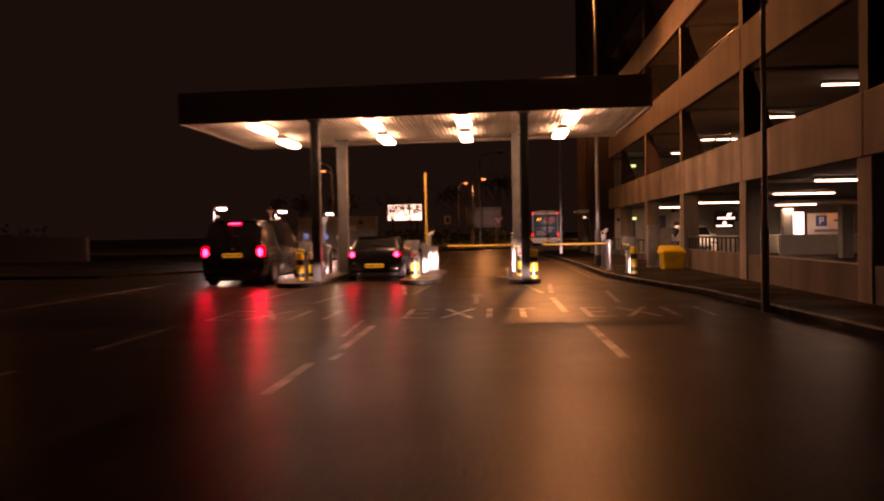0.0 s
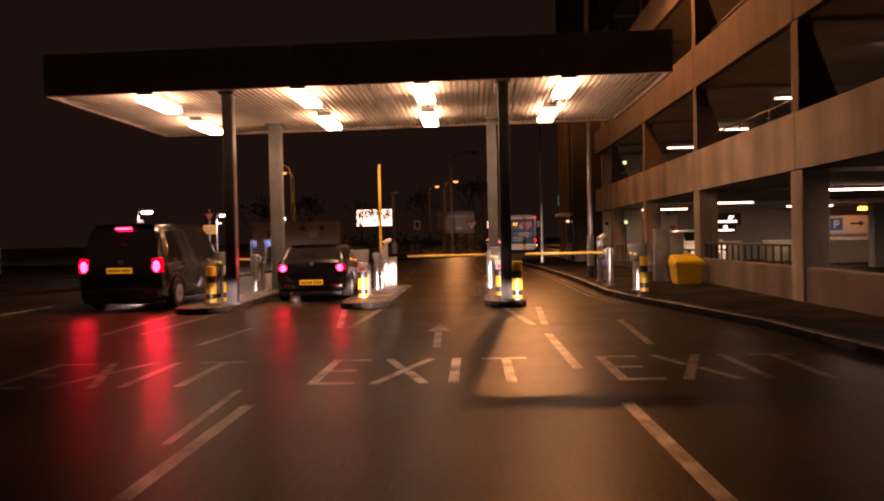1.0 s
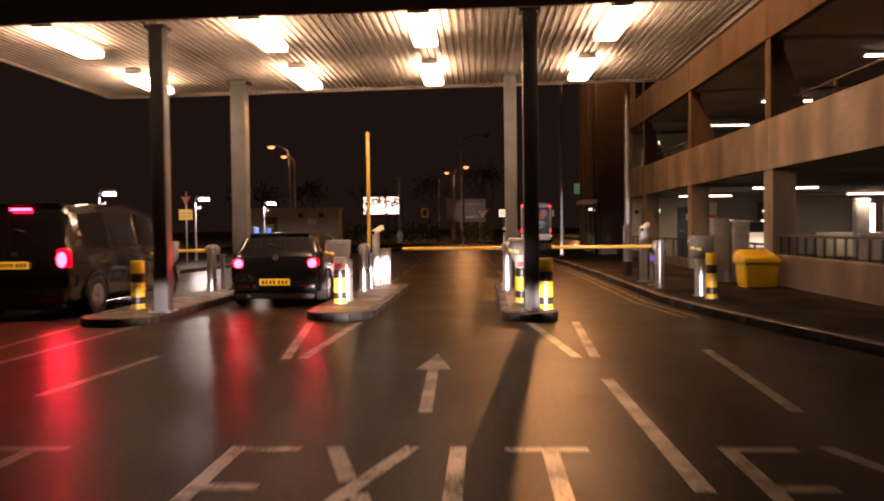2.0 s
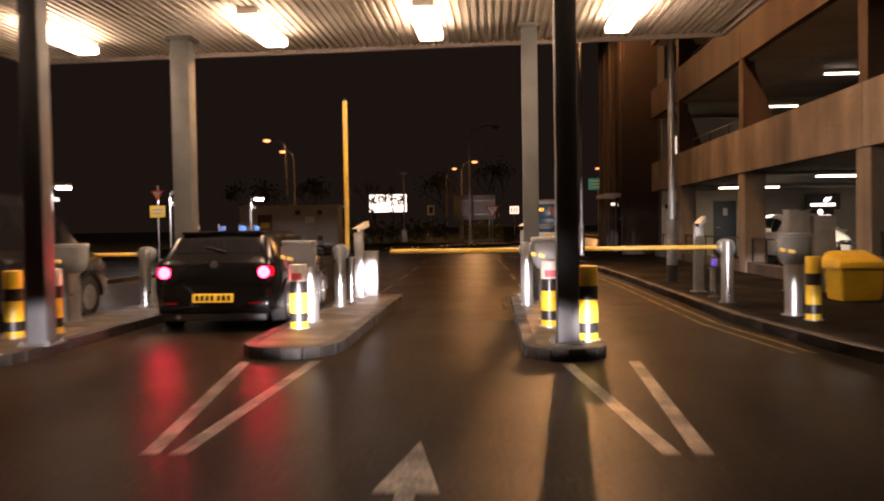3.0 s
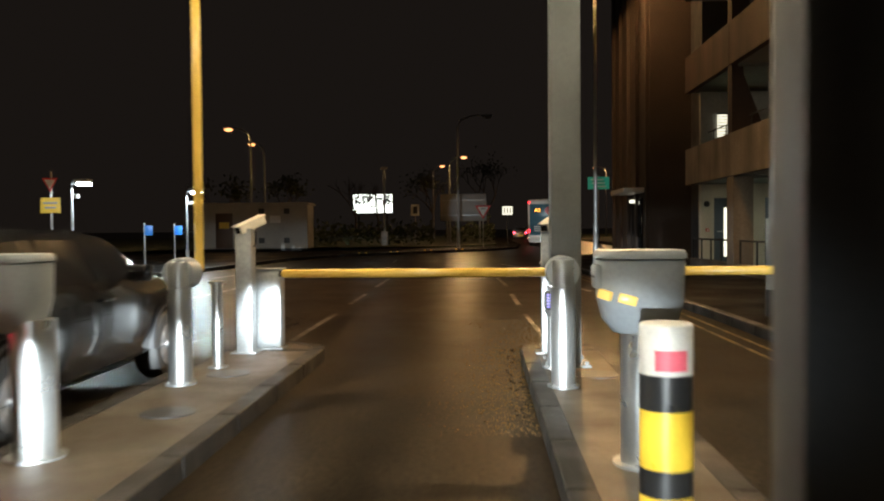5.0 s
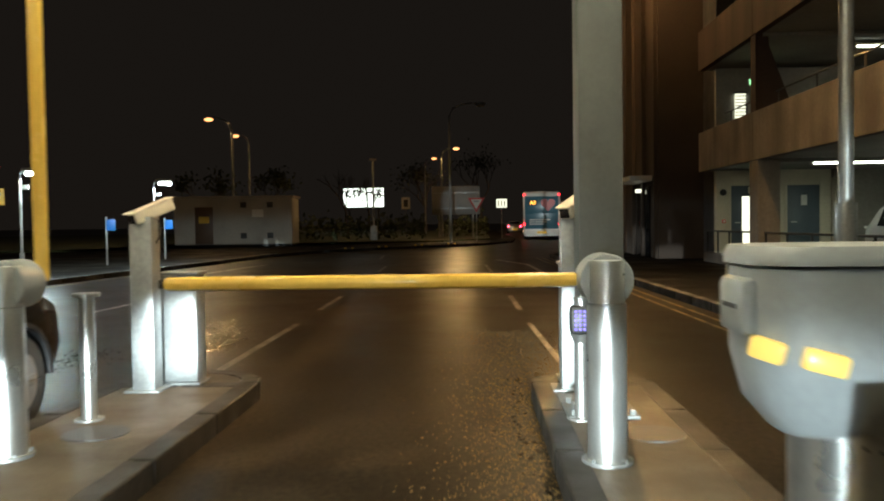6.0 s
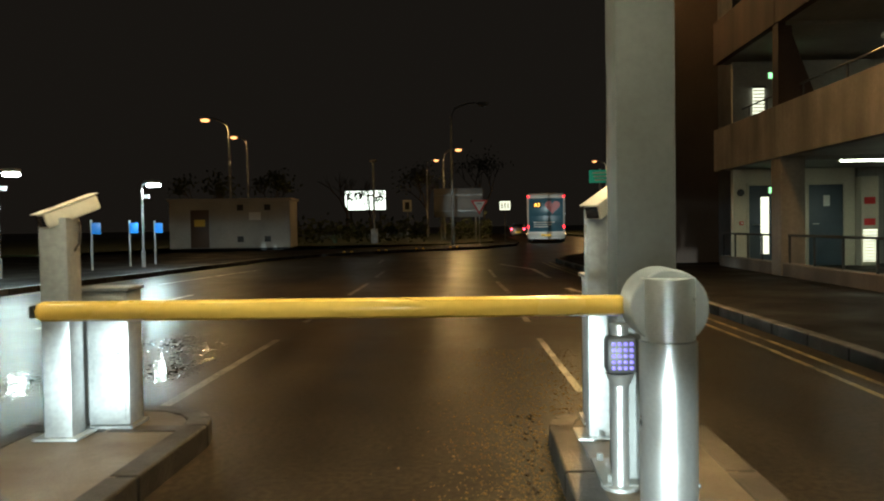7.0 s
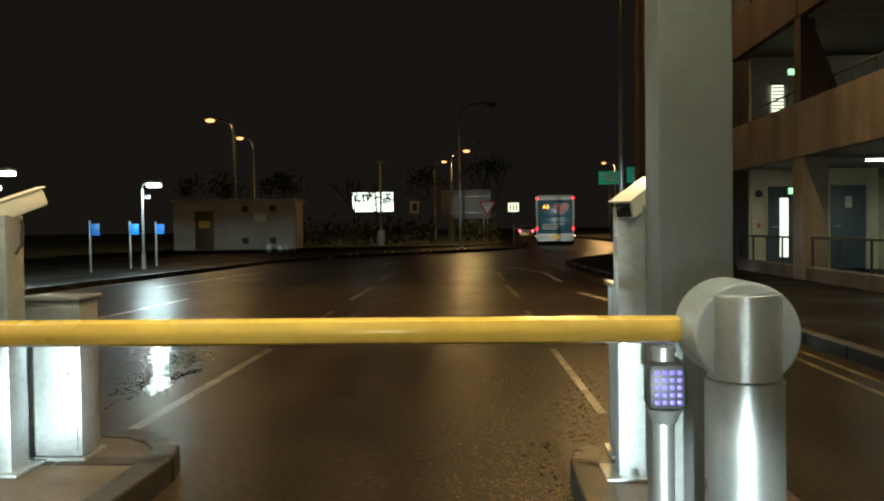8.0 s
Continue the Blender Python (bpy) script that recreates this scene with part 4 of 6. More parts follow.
# stair tower beyond the decks
tower = thing("stair_tower", "tall brown plastered stair tower beside the car park", "building", kind="structure")
bm = B()
box(bm, 6.05, 12.0, 48.6, 55.3, 0.05, 19.0, 0.02)
part("wall", bm, TOWER_WALL, tower, smooth=False)
for y in (48.75, 50.4, 52.0, 53.6, 55.15):
    bm = B()
    box(bm, 5.93, 6.045, y - 0.12, y + 0.12, 0.1, 18.8, 0.01)
    part("rib", bm, TOWER_WALL, tower, smooth=False)
# the recess's shade is put into the colour of this dark wall
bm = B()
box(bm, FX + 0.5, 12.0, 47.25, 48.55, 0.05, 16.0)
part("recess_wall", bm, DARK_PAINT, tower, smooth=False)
bm = B()
box(bm, 5.35, 6.04, 49.2, 51.8, 2.35, 2.5, 0.02)
part("entrance_canopy", bm, WHITE_METAL, tower, smooth=False)
bm = B()
box(bm, 5.99, 6.04, 49.6, 51.4, 0.11, 2.2, 0.01)
part("entrance_door", bm, GLASS_DARK, tower)
bm = B()
box(bm, 5.80, 6.0, 50.4, 50.7, 2.05, 2.15)
part("entrance_light", bm, CREAM_LIT, tower)

# small fittings on the lobby wall
cp = thing("call_point", "small red alarm call point on a lobby wall", "alarm", pose(7.16, 46.19, 1.15))
bm = B()
box(bm, -0.045, 0.045, -0.05, 0.0, -0.045, 0.045, 0.01)
part("case", bm, SIGN_RED, cp)
bm = B()
box(bm, -0.025, 0.025, -0.054, -0.051, -0.02, 0.02)
part("window", bm, SIGN_WHITE, cp)
al = thing("alarm_bell", "dark round alarm bell high on a lobby wall", "alarm", pose(7.14, 46.19, 1.88))
bm = B()
cyl(bm, 0, 0, 0, 0.03, 0.05, seg=16, m=Matrix.Rotation(radians(90), 4, "X"))
part("base", bm, WHITE_METAL, al)
bm = B()
rings = [[(r * math.cos(k * math.tau / 18), -y, r * math.sin(k * math.tau / 18)) for k in range(18)] for y, r in ((0.031, 0.085), (0.05, 0.085), (0.07, 0.07), (0.08, 0.03))]
loft(bm, rings)
part("gong", bm, BLACK_PLASTIC, al)
# hanging lit sign with a bird-like mark over a line of bars
hs = thing("hanging_sign", "dark hanging sign with a white lit mark", "sign", pose(12.7, 46.6, 1.95) @ Matrix.Diagonal((0.8, 1, 0.8, 1)))
bm = B()
box(bm, -0.75, 0.75, 0.0, 0.08, -0.32, 0.36, 0.01)
part("board", bm, DARK_PAINT, hs)
for k in range(6):
    bm = B()
    box(bm, -0.55 + k * 0.185, -0.40 + k * 0.185, -0.012, -0.002, -0.17, -0.05)
    part("text_bar", bm, PANEL_LIT, hs)
bm = B()
prism(bm, [(-0.05, 0.0), (0.1, -0.02), (0.26, 0.08), (0.3, 0.22), (0.2, 0.14), (0.1, 0.2), (0.02, 0.1)], -0.004, 0.004)
bmesh.ops.transform(bm, matrix=Matrix.Translation((0.05, -0.008, 0.03)) @ Matrix.Rotation(radians(90), 4, "X"), verts=bm.verts)
part("mark", bm, PANEL_LIT, hs)
for s in (-0.5, 0.5):
    bm = B()
    box(bm, s - 0.01, s + 0.01, 0.03, 0.05, 0.361, 0.46)
    part("hanger", bm, BLACK_PLASTIC, hs)

# ---- barrier equipment ----
def barrier(x, y, up, label):
    """A steel pedestal with a round drum head that carries a yellow arm towards -x, or upright."""
    b = thing("barrier", label, "barrier", pose(x, y, 0.118), group="lane barriers")
    bm = B()
    cyl(bm, 0, 0, 0.0, 0.716, 0.088, seg=32)
    part("pedestal", bm, STEEL, b, "brushed steel pedestal")
    bm = B()
    cyl(bm, 0, 0, 0.0, 0.015, 0.115, seg=28)
    part("flange", bm, GALV, b)
    for k in range(4):
        bm = B()
        cyl(bm, 0.102 * math.cos(k * math.pi / 2 + 0.78), 0.102 * math.sin(k * math.pi / 2 + 0.78), 0.015, 0.03, 0.009, seg=6)
        part("bolt", bm, GALV, b)
    bm = B()
    cyl(bm, 0, 0, -0.03, 0.17, 0.119, seg=48, m=Matrix.Translation((0, 0.14, 0.82)) @ Matrix.Rotation(radians(90), 4, "X"), bevel=0.008)
    part("drum", bm, HOUSING, b, "round grey drum")
    bm = B()
    cyl(bm, 0, 0, 0.720, 0.912, 0.082, seg=32, bevel=0.003)
    part("drum_cover", bm, STEEL, b, "brushed steel head of the post")
    bm = B()
    if up:
        box(bm, 0.05, 0.12, 0.17, 0.225, 0.82, 3.13, 0.024)
    else:
        box(bm, -2.06, -0.10, 0.10, 0.165, 0.782, 0.849, 0.026)
    part("arm", bm, ARM_YELLOW, b, "yellow painted arm")
    bm = B()
    if up:
        box(bm, 0.055, 0.115, 0.175, 0.22, 3.132, 3.15, 0.006)
    else:
        box(bm, -2.078, -2.062, 0.11, 0.155, 0.793, 0.837, 0.006)
    part("end_cap", bm, RUBBER, b)
    return b


barrier(1.448, 28.56, False, "closed barrier with a yellow arm on a steel pedestal")
barrier(-1.37, 28.66, True, "raised barrier with an upright yellow arm on a steel pedestal")
barrier(-4.47, 28.85, False, "closed barrier with a yellow arm on a steel pedestal")
barrier(4.37, 28.62, False, "closed barrier with a yellow arm on a steel pedestal")


def ticket_machine(x, y, dx, label):
    t = thing("ticket_machine", label, "ticket machine", pose(x, y, 0.118), group="ticket machines")
    bm = B()
    cyl(bm, dx, 0, 0, 0.70, 0.11, seg=28)
    part("post", bm, STEEL, t, "brushed steel post")
    bm = B()
    rings = []
    for z, s in ((0.64, 0.62), (0.70, 0.86), (0.80, 0.98), (0.97, 1.0), (0.985, 1.0)):
        rings.append([(0.205 * s * math.copysign(abs(math.cos(a)) ** 0.6, math.cos(a)), 0.17 * s * math.copysign(abs(math.sin(a)) ** 0.6, math.sin(a)), z)
                      for a in [k * math.tau / 28 for k in range(28)]])
    loft(bm, rings)
    part("housing", bm, HOUSING, t, "rounded grey housing")
    bm = B()
    rings = [[(0.212 * s * math.copysign(abs(math.cos(a)) ** 0.6, math.cos(a)), 0.177 * s * math.copysign(abs(math.sin(a)) ** 0.6, math.sin(a)), z)
              for a in [k * math.tau / 28 for k in range(28)]] for z, s in ((0.992, 1.0), (1.012, 1.0), (1.030, 0.95))]
    loft(bm, rings)
    part("lid", bm, HOUSING, t)
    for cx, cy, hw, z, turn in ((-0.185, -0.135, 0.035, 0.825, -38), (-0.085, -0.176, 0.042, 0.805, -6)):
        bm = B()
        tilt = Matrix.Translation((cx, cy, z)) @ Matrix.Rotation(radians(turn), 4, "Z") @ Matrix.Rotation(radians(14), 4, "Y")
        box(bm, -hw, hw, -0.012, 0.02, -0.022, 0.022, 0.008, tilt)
        part("amber_strip", bm, AMBER_STRIP, t, "amber reflector strip with an added glow")
    bm = B()
    box(bm, -0.222, -0.18, -0.10, 0.07, 0.845, 0.965, 0.018)
    reader = part("card_reader", bm, HOUSING, t, "rounded grey card reader block")
    bm = B()
    box(bm, -0.2245, -0.2215, -0.06, 0.03, 0.90, 0.91)
    part("slot", bm, BLACK_PLASTIC, reader)
    bm = B()
    cyl(bm, dx, 0, 0, 0.012, 0.15, seg=20)
    part("foot", bm, GALV, t)
    return t


for x, y, dx in ((1.625, 26.62, 0.02), (-1.52, 26.68, 0.13), (-4.64, 26.9, 0.0), (4.72, 26.9, 0.0)):
    ticket_machine(x, y, dx, "grey rounded ticket machine on a steel post")


def bollard(x, y, bands, label, r=0.105):
    b = thing("bollard", label, "bollard", pose(x, y, 0.118), group="striped bollards")
    for z0, z1, m in bands:
        bm = B()
        cyl(bm, 0, 0, z0, z1, r, seg=28, bevel=0.012 if z1 > 0.7 else 0)
        part("band", bm, m, b)
    bm = B()
    cyl(bm, 0, 0, 0, 0.012, r * 1.25, seg=24)
    part("collar", bm, GALV, b)
    return b


STRIPED = [(0.012, 0.08, BAND_YELLOW), (0.08, 0.19, BAND_BLACK), (0.19, 0.42, BAND_YELLOW), (0.42, 0.56, BAND_BLACK), (0.56, 0.76, BAND_YELLOW)]
LABELLED = STRIPED[:4] + [(0.56, 0.76, BAND_WHITE)]
bollard(1.89, 24.74, STRIPED, "yellow and black striped bollard on an island", r=0.115)
for x, y in ((1.60, 25.93), (-1.37, 25.95)):
    b = bollard(x, y, LABELLED, "yellow and black striped bollard with a pink and white label")
    bm = B()
    for k in range(7):
        a0 = radians(-125 + k * 10)
        a1 = radians(-125 + (k + 1) * 10)
        vs = [bm.verts.new((0.1075 * math.cos(a), 0.1075 * math.sin(a), z)) for a, z in ((a0, 0.58), (a1, 0.58), (a1, 0.66), (a0, 0.66))]
        bm.faces.new(vs)
    part("label", bm, PINK, b, "pink printed label")
bollard(-4.46, 25.25, STRIPED, "yellow and black striped bollard on an island")
bollard(4.74, 26.32, STRIPED, "yellow and black striped bollard on the pavement", r=0.09)
bollard(-4.2, 25.62, LABELLED, "yellow and black striped bollard with a white top")


def slim_post(x, y, keypad, label):
    s = thing("keypad_post", label, "post", pose(x, y, 0.118), group="keypad posts")
    bm = B()
    cyl(bm, 0, 0, 0, 0.70 if not keypad else 0.655, 0.042 if not keypad else 0.036, seg=20)
    part("post", bm, STEEL, s, "brushed steel post")
    if keypad:
        bm = B()
        box(bm, -0.062, 0.062, -0.078, 0.03, 0.475, 0.628, 0.024)
        pad = part("keypad", bm, BLACK_PLASTIC, s, "black rounded keypad shroud")
        for i in range(4):
            for j in range(5):
                bm = B()
                box(bm, -0.043 + i * 0.0235, -0.0275 + i * 0.0235, -0.085, -0.074, 0.496 + j * 0.024, 0.511 + j * 0.024, 0.004)
                part("key", bm, KEYPAD_LIT, pad, "glowing violet key")
        bm = B()
        cyl(bm, 0, -0.012, 0.425, 0.474, 0.038, 0.060, seg=20)
        part("flared_neck", bm, STEEL, s, "flared steel neck")
    bm = B()
    cyl(bm, 0, 0, *((0.70, 0.72, 0.075) if not keypad else (0.655, 0.672, 0.04)), seg=20)
    part("cap", bm, STEEL, s)
    bm = B()
    cyl(bm, 0, 0, 0, 0.012, 0.08, seg=20)
    part("flange", bm, GALV, s)


slim_post(1.435, 29.38, True, "steel post with a violet glowing keypad")
slim_post(-1.327, 29.40, False, "slim steel post with a flat cap")
slim_post(-4.5, 29.66, False, "slim steel post with a flat cap")
slim_post(4.41, 29.58, True, "steel post with a violet glowing keypad")


def camera_post(x, y, label, w=0.075):
    c = thing("plate_camera_post", label, "camera", pose(x, y, 0.118), group="plate cameras")
    bm = B()
    box(bm, -w, w, -w, w, 0.0, 1.155, 0.008)
    part("post", bm, GALV, c, "galvanised square post")
    bm = B()
    box(bm, -0.12, 0.12, -0.12, 0.12, 0.0, 0.014, 0.003)
    part("base_plate", bm, GALV, c)
    tilt = Matrix.Translation((0.05, 0.02, 1.19)) @ Matrix.Rotation(radians(-36), 4, "Z") @ Matrix.Rotation(radians(20), 4, "X")
    bm = B()
    box(bm, -0.045, 0.045, -0.16, 0.15, -0.04, 0.04, 0.012, tilt)
    h = part("housing", bm, CAMERA_WHITE, c, "tilted white camera housing")
    bm = B()
    box(bm, -0.05, 0.05, -0.185, 0.16, 0.041, 0.048, 0.003, tilt)
    part("sun_shield", bm, CAMERA_WHITE, h)
    bm = B()
    box(bm, -0.034, 0.034, -0.168, -0.158, -0.03, 0.03, 0.004, tilt)
    part("front_glass", bm, LENS, h)
    bm = B()
    pipe(bm, [(0, 0, 1.12), (0.03, 0.0, 1.15), (0.055, 0.02, 1.18)], 0.022)
    part("bracket", bm, GALV, c)
    bm = B()
    pipe(bm, [(0.05, 0.06, 1.17), (0.085, 0.05, 1.11), (0.09, 0.03, 1.02), (0.076, 0.0, 0.98)], 0.008)
    part("cable", bm, BLACK_PLASTIC, c)


camera_post(-1.33, 30.255, "galvanised post with a tilted white camera")
camera_post(1.47, 30.22, "galvanised post with a tilted white camera", 0.06)
camera_post(-4.35, 30.4, "galvanised post with a tilted white camera")
camera_post(4.45, 30.65, "galvanised post with a tilted white camera")


def kiosk_box(x, y, w, d, h, label):
    k = thing("control_cabinet", label, "cabinet", pose(x, y, 0.118), group="control cabinets")
    bm = B()
    box(bm, -w / 2, w / 2, -d / 2, d / 2, 0.02, h, 0.008)
    part("body", bm, GALV, k)
    bm = B()
    box(bm, -w / 2 + 0.02, w / 2 - 0.02, -d / 2 - 0.01, -d / 2 - 0.001, 0.05, h - 0.03, 0.004)
    dr = part("door", bm, GALV, k)
    bm = B()
    cyl(bm, 0, 0, -0.006, 0.006, 0.012, seg=10, m=Matrix.Translation((w / 2 - 0.05, -d / 2 - 0.014, h * 0.55)) @ Matrix.Rotation(radians(90), 4, "X"))
    part("lock", bm, STEEL, dr)
    bm = B()
    box(bm, -w / 2 - 0.015, w / 2 + 0.015, -d / 2 - 0.02, d / 2 + 0.015, h + 0.001, h + 0.02, 0.004)
    part("lid", bm, GALV, k)
    bm = B()
    box(bm, -w / 2 - 0.02, w / 2 + 0.02, -d / 2 - 0.02, d / 2 + 0.02, 0.0, 0.018)
    part("plinth", bm, GALV, k)


kiosk_box(-1.178, 30.51, 0.26, 0.19, 0.755, "galvanised steel control cabinet behind a camera post")
kiosk_box(1.54, 30.55, 0.20, 0.20, 0.79, "galvanised steel control cabinet behind a camera post")
kiosk_box(-4.2, 30.75, 0.27, 0.2, 0.79, "galvanised steel control cabinet behind a camera post")
kiosk_box(6.02, 30.45, 0.34, 0.30, 1.35, "tall grey steel service cabinet on the pavement")
kiosk_box(6.42, 30.45, 0.36, 0.34, 1.25, "tall grey steel service cabinet on the pavement")

# round inspection covers in the islands
for x, y in ((-1.15, 29.1), (1.75, 29.05), (-1.1, 27.7)):
    bm = B()
    cyl(bm, 0, 0, 0, 0.006, 0.17, seg=28)
    single("inspection_cover", bm, DARK_PAINT, "round dark metal cover set in the island", "cover", pose(x, y, 0.117), group="covers")

# grit bin
g = thing("grit_bin", "yellow plastic grit bin with a sloped lid on the pavement", "grit bin", pose(6.32, 28.95, 0.11, 0, 0, 6))
bm = B()
loft(bm, [[(-0.32 * s, -0.24 * s, z), (0.32 * s, -0.24 * s, z), (0.32 * s, 0.24 * s, z), (-0.32 * s, 0.24 * s, z)] for z, s in ((0.0, 0.9), (0.03, 0.94), (0.46, 1.05))])
bmesh.ops.bevel(bm, geom=[e for e in bm.edges], offset=0.02, segments=2, affect="EDGES")
part("tub", bm, GRIT_YELLOW, g)
bm = B()
loft(bm, [[(-0.37 * s, -0.29 * s, z), (0.37 * s, -0.29 * s, z), (0.37 * s, 0.29 * s, z + dz), (-0.37 * s, 0.29 * s, z + dz)] for z, s, dz in ((0.465, 1.0, 0.0), (0.53, 1.0, 0.06), (0.60, 0.86, 0.12), (0.62, 0.7, 0.12))])
bmesh.ops.bevel(bm, geom=[e for e in bm.edges], offset=0.02, segments=2, affect="EDGES")
part("lid", bm, GRIT_YELLOW, g)

# ---- lamp posts ----
def street_lamp(px, py, head, label, material, lit, tall_r=0.075, steel=GALV):
    hx, hy, hz = head
    s = thing("street_lamp", label, "street lamp", pose(px, py, 0.05), group="street lamps")
    hx, hy, hz = hx - px, hy - py, hz - 0.05
    bm = B()
    cyl(bm, 0, 0, 0, 1.3, tall_r * 1.45, seg=14)
    part("base", bm, steel, s)
    bm = B()
    pipe(bm, [(0, 0, 1.28), (0, 0, hz * 0.5), (0, 0, hz - 0.7), (hx * 0.12, hy * 0.12, hz - 0.25), (hx * 0.45, hy * 0.45, hz - 0.02), (hx * 0.75, hy * 0.75, hz + 0.06)], tall_r, 12, tall_r * 0.55)
    part("shaft", bm, steel, s)
    a = math.atan2(hy, hx)
    mm = Matrix.Translation((hx, hy, hz)) @ Matrix.Rotation(a, 4, "Z")
    bm = B()
    loft(bm, [[(x, w * math.cos(k * math.tau / 12), 0.03 + h * math.sin(k * math.tau / 12)) for k in range(12)] for x, w, h in ((-0.36, 0.05, 0.04), (-0.2, 0.12, 0.08), (0.2, 0.13, 0.08), (0.34, 0.07, 0.04))])
    bmesh.ops.transform(bm, matrix=mm, verts=bm.verts)
    hd = part("lamp_head", bm, HOUSING, s)
    bm = B()
    bmesh.ops.create_uvsphere(bm, u_segments=14, v_segments=8, radius=1, matrix=mm @ Matrix.Translation((0.03, 0, -0.05)) @ Matrix.Diagonal((0.26, 0.16, 0.12, 1)))
    part("bowl", bm, lit, hd, "glowing lamp bowl")
    return s


street_lamp(4.57, 33.3, SODIUM_HEADS[0][:3], "tall galvanised lamp post with an orange lamp", GALV, SODIUM_LIT, 0.075)
bm = B()
cyl(bm, 0, 0, 0.0, 0.34, 0.115, seg=16)
single("post_sleeve", bm, BLACK_PLASTIC, "black sleeve round the foot of a lamp post", "sleeve", pose(4.57, 33.3, 0.11))
street_lamp(-12.9, 71.8, SODIUM_HEADS[1][:3], "dark tall lamp post with an orange lamp", DARK_PAINT, SODIUM_LIT)
street_lamp(-1.6, 86.5, SODIUM_HEADS[2][:3], "tall lamp post with an orange lamp by the verge", GALV, SODIUM_LIT)
street_lamp(15.3, 120.3, SODIUM_HEADS[3][:3], "tall lamp post with an orange lamp beyond the tower", GALV, SODIUM_LIT)
street_lamp(-15.4, 84.4, SODIUM_HEADS[4][:3], "tall lamp post with an orange lamp behind the cabin", GALV, SODIUM_LIT)
street_lamp(-3.9, 104.4, SODIUM_HEADS[5][:3], "far tall lamp post with an orange lamp", GALV, SODIUM_LIT)
street_lamp(-34.2, 52.0, SODIUM_HEADS[6][:3], "far tall lamp post with an orange lamp", GALV, SODIUM_LIT)
street_lamp(4.35, 48.3, SODIUM_HEADS[7][:3], "tall slim lamp post with an orange lamp by the tower", GALV, SODIUM_LIT, 0.06)
street_lamp(-0.55, 72.5, (1.2, 72.8, 8.0), "tall pale lamp post with an unlit arm", GALV, HOUSING)
street_lamp(5.05, 15.8, (4.2, 15.8, 8.6), "slim grey lamp post on the pavement, unlit", GALV, HOUSING, 0.042)


def low_lamp(x, y, z, label):
    s = thing("path_lamp", label, "street lamp", pose(x, y, 0.05), group="low white lamps")
    bm = B()
    cyl(bm, -0.35, 0, 0, 0.55, 0.06, seg=14)
    part("base", bm, GALV, s)
    bm = B()
    pipe(bm, [(-0.35, 0, 0.5), (-0.35, 0, z - 0.25), (-0.33, 0, z - 0.10), (-0.22, 0, z - 0.04)], 0.035, 10)
    part("shaft", bm, GALV, s)
    bm = B()
    box(bm, -0.26, 0.19, -0.14, 0.14, z - 0.08, z + 0.01, 0.03)
    hd = part("lamp_head", bm, HOUSING, s)
    bm = B()
    box(bm, -0.16, 0.18, -0.13, 0.13, z - 0.17, z - 0.082, 0.03)
    part("diffuser", bm, COLD_LIT, hd, "glowing white diffuser")
    bm = B()
    box(bm, -0.30, -0.12, -0.01, 0.01, z - 0.52, z - 0.40)
    part("plate", bm, SIGN_BACK, s)


for x, y, z in WHITE_HEADS:
    low_lamp(x, y, z, "low lamp post with a bright white head")

# ---- signs ----
def sign_post(x, y, h, label, r=0.03):
    s = thing("road_sign", label, "road sign", pose(x, y, 0.1), group="road signs")
    bm = B()
    cyl(bm, 0, 0, 0, h, r, seg=10)
    part("post", bm, GALV, s)
    return s


def plate(s, x, z, w, h, material, y=-0.05, name="plate", label=""):
    bm = B()
    box(bm, x - w / 2, x + w / 2, y - 0.006, y + 0.006, z - h / 2, z + h / 2, 0.004)
    return part(name, bm, material, s, label)


def triangle(s, z, r):
    for k, m, dy in ((1.0, SIGN_RED, -0.05), (0.68, SIGN_WHITE, -0.062)):
        bm = B()
        prism(bm, [(r * k * math.cos(radians(a)), r * k * math.sin(radians(a))) for a in (30, 150, 270)], -0.005, 0.005)
        bmesh.ops.transform(bm, matrix=Matrix.Translation((0, dy, z)) @ Matrix.Rotation(radians(90), 4, "X"), verts=bm.verts)
        part("triangle", bm, m, s)


s = sign_post(0.94, 75.0, 2.75, "red and white triangular give way sign on a post")
triangle(s, 2.30, 0.58)
plate(s, 0, 2.38, 0.30, 0.07, BUS_GREY, -0.075, "text_bar")
s = sign_post(-10.45, 44.0, 2.75, "give way sign above a yellow sign on a post")
triangle(s, 2.45, 0.24)
plate(s, 0, 1.86, 0.54, 0.40, SIGN_YELLOW)
plate(s, 0, 1.92, 0.38, 0.05, BUS_GREY, -0.063, "text_bar")
plate(s, 0, 1.80, 0.30, 0.05, BUS_GREY, -0.063, "text_bar")
for x, y in ((-9.95, 48.8), (-9.8, 51.0), (-9.65, 52.6)):
    s = sign_post(x, y, 1.42, "small blue sign on a short pale post")
    plate(s, 0.16, 1.18, 0.27, 0.32, SIGN_BLUE)
s = sign_post(-5.4, 76.0, 5.1, "tall pale camera pole beside the verge", 0.07)
bm = B()
box(bm, -0.22, 0.22, -0.1, 0.1, 5.0, 5.14, 0.02)
part("camera_box", bm, SIGN_BACK, s)
bm = B()
box(bm, -0.2, 0.2, -0.18, 0.18, 0.0, 1.0, 0.02)
part("cabinet", bm, GALV, s)
s = sign_post(-3.9, 82.0, 2.9, "small square sign with a black symbol")
plate(s, 0, 2.5, 0.6, 0.8, SIGN_WHITE)
plate(s, 0, 2.5, 0.3, 0.5, BLACK_PLASTIC, -0.063, "symbol")
s = sign_post(2.68, 82.0, 2.75, "white lane sign with three dark arrows and an added glow")
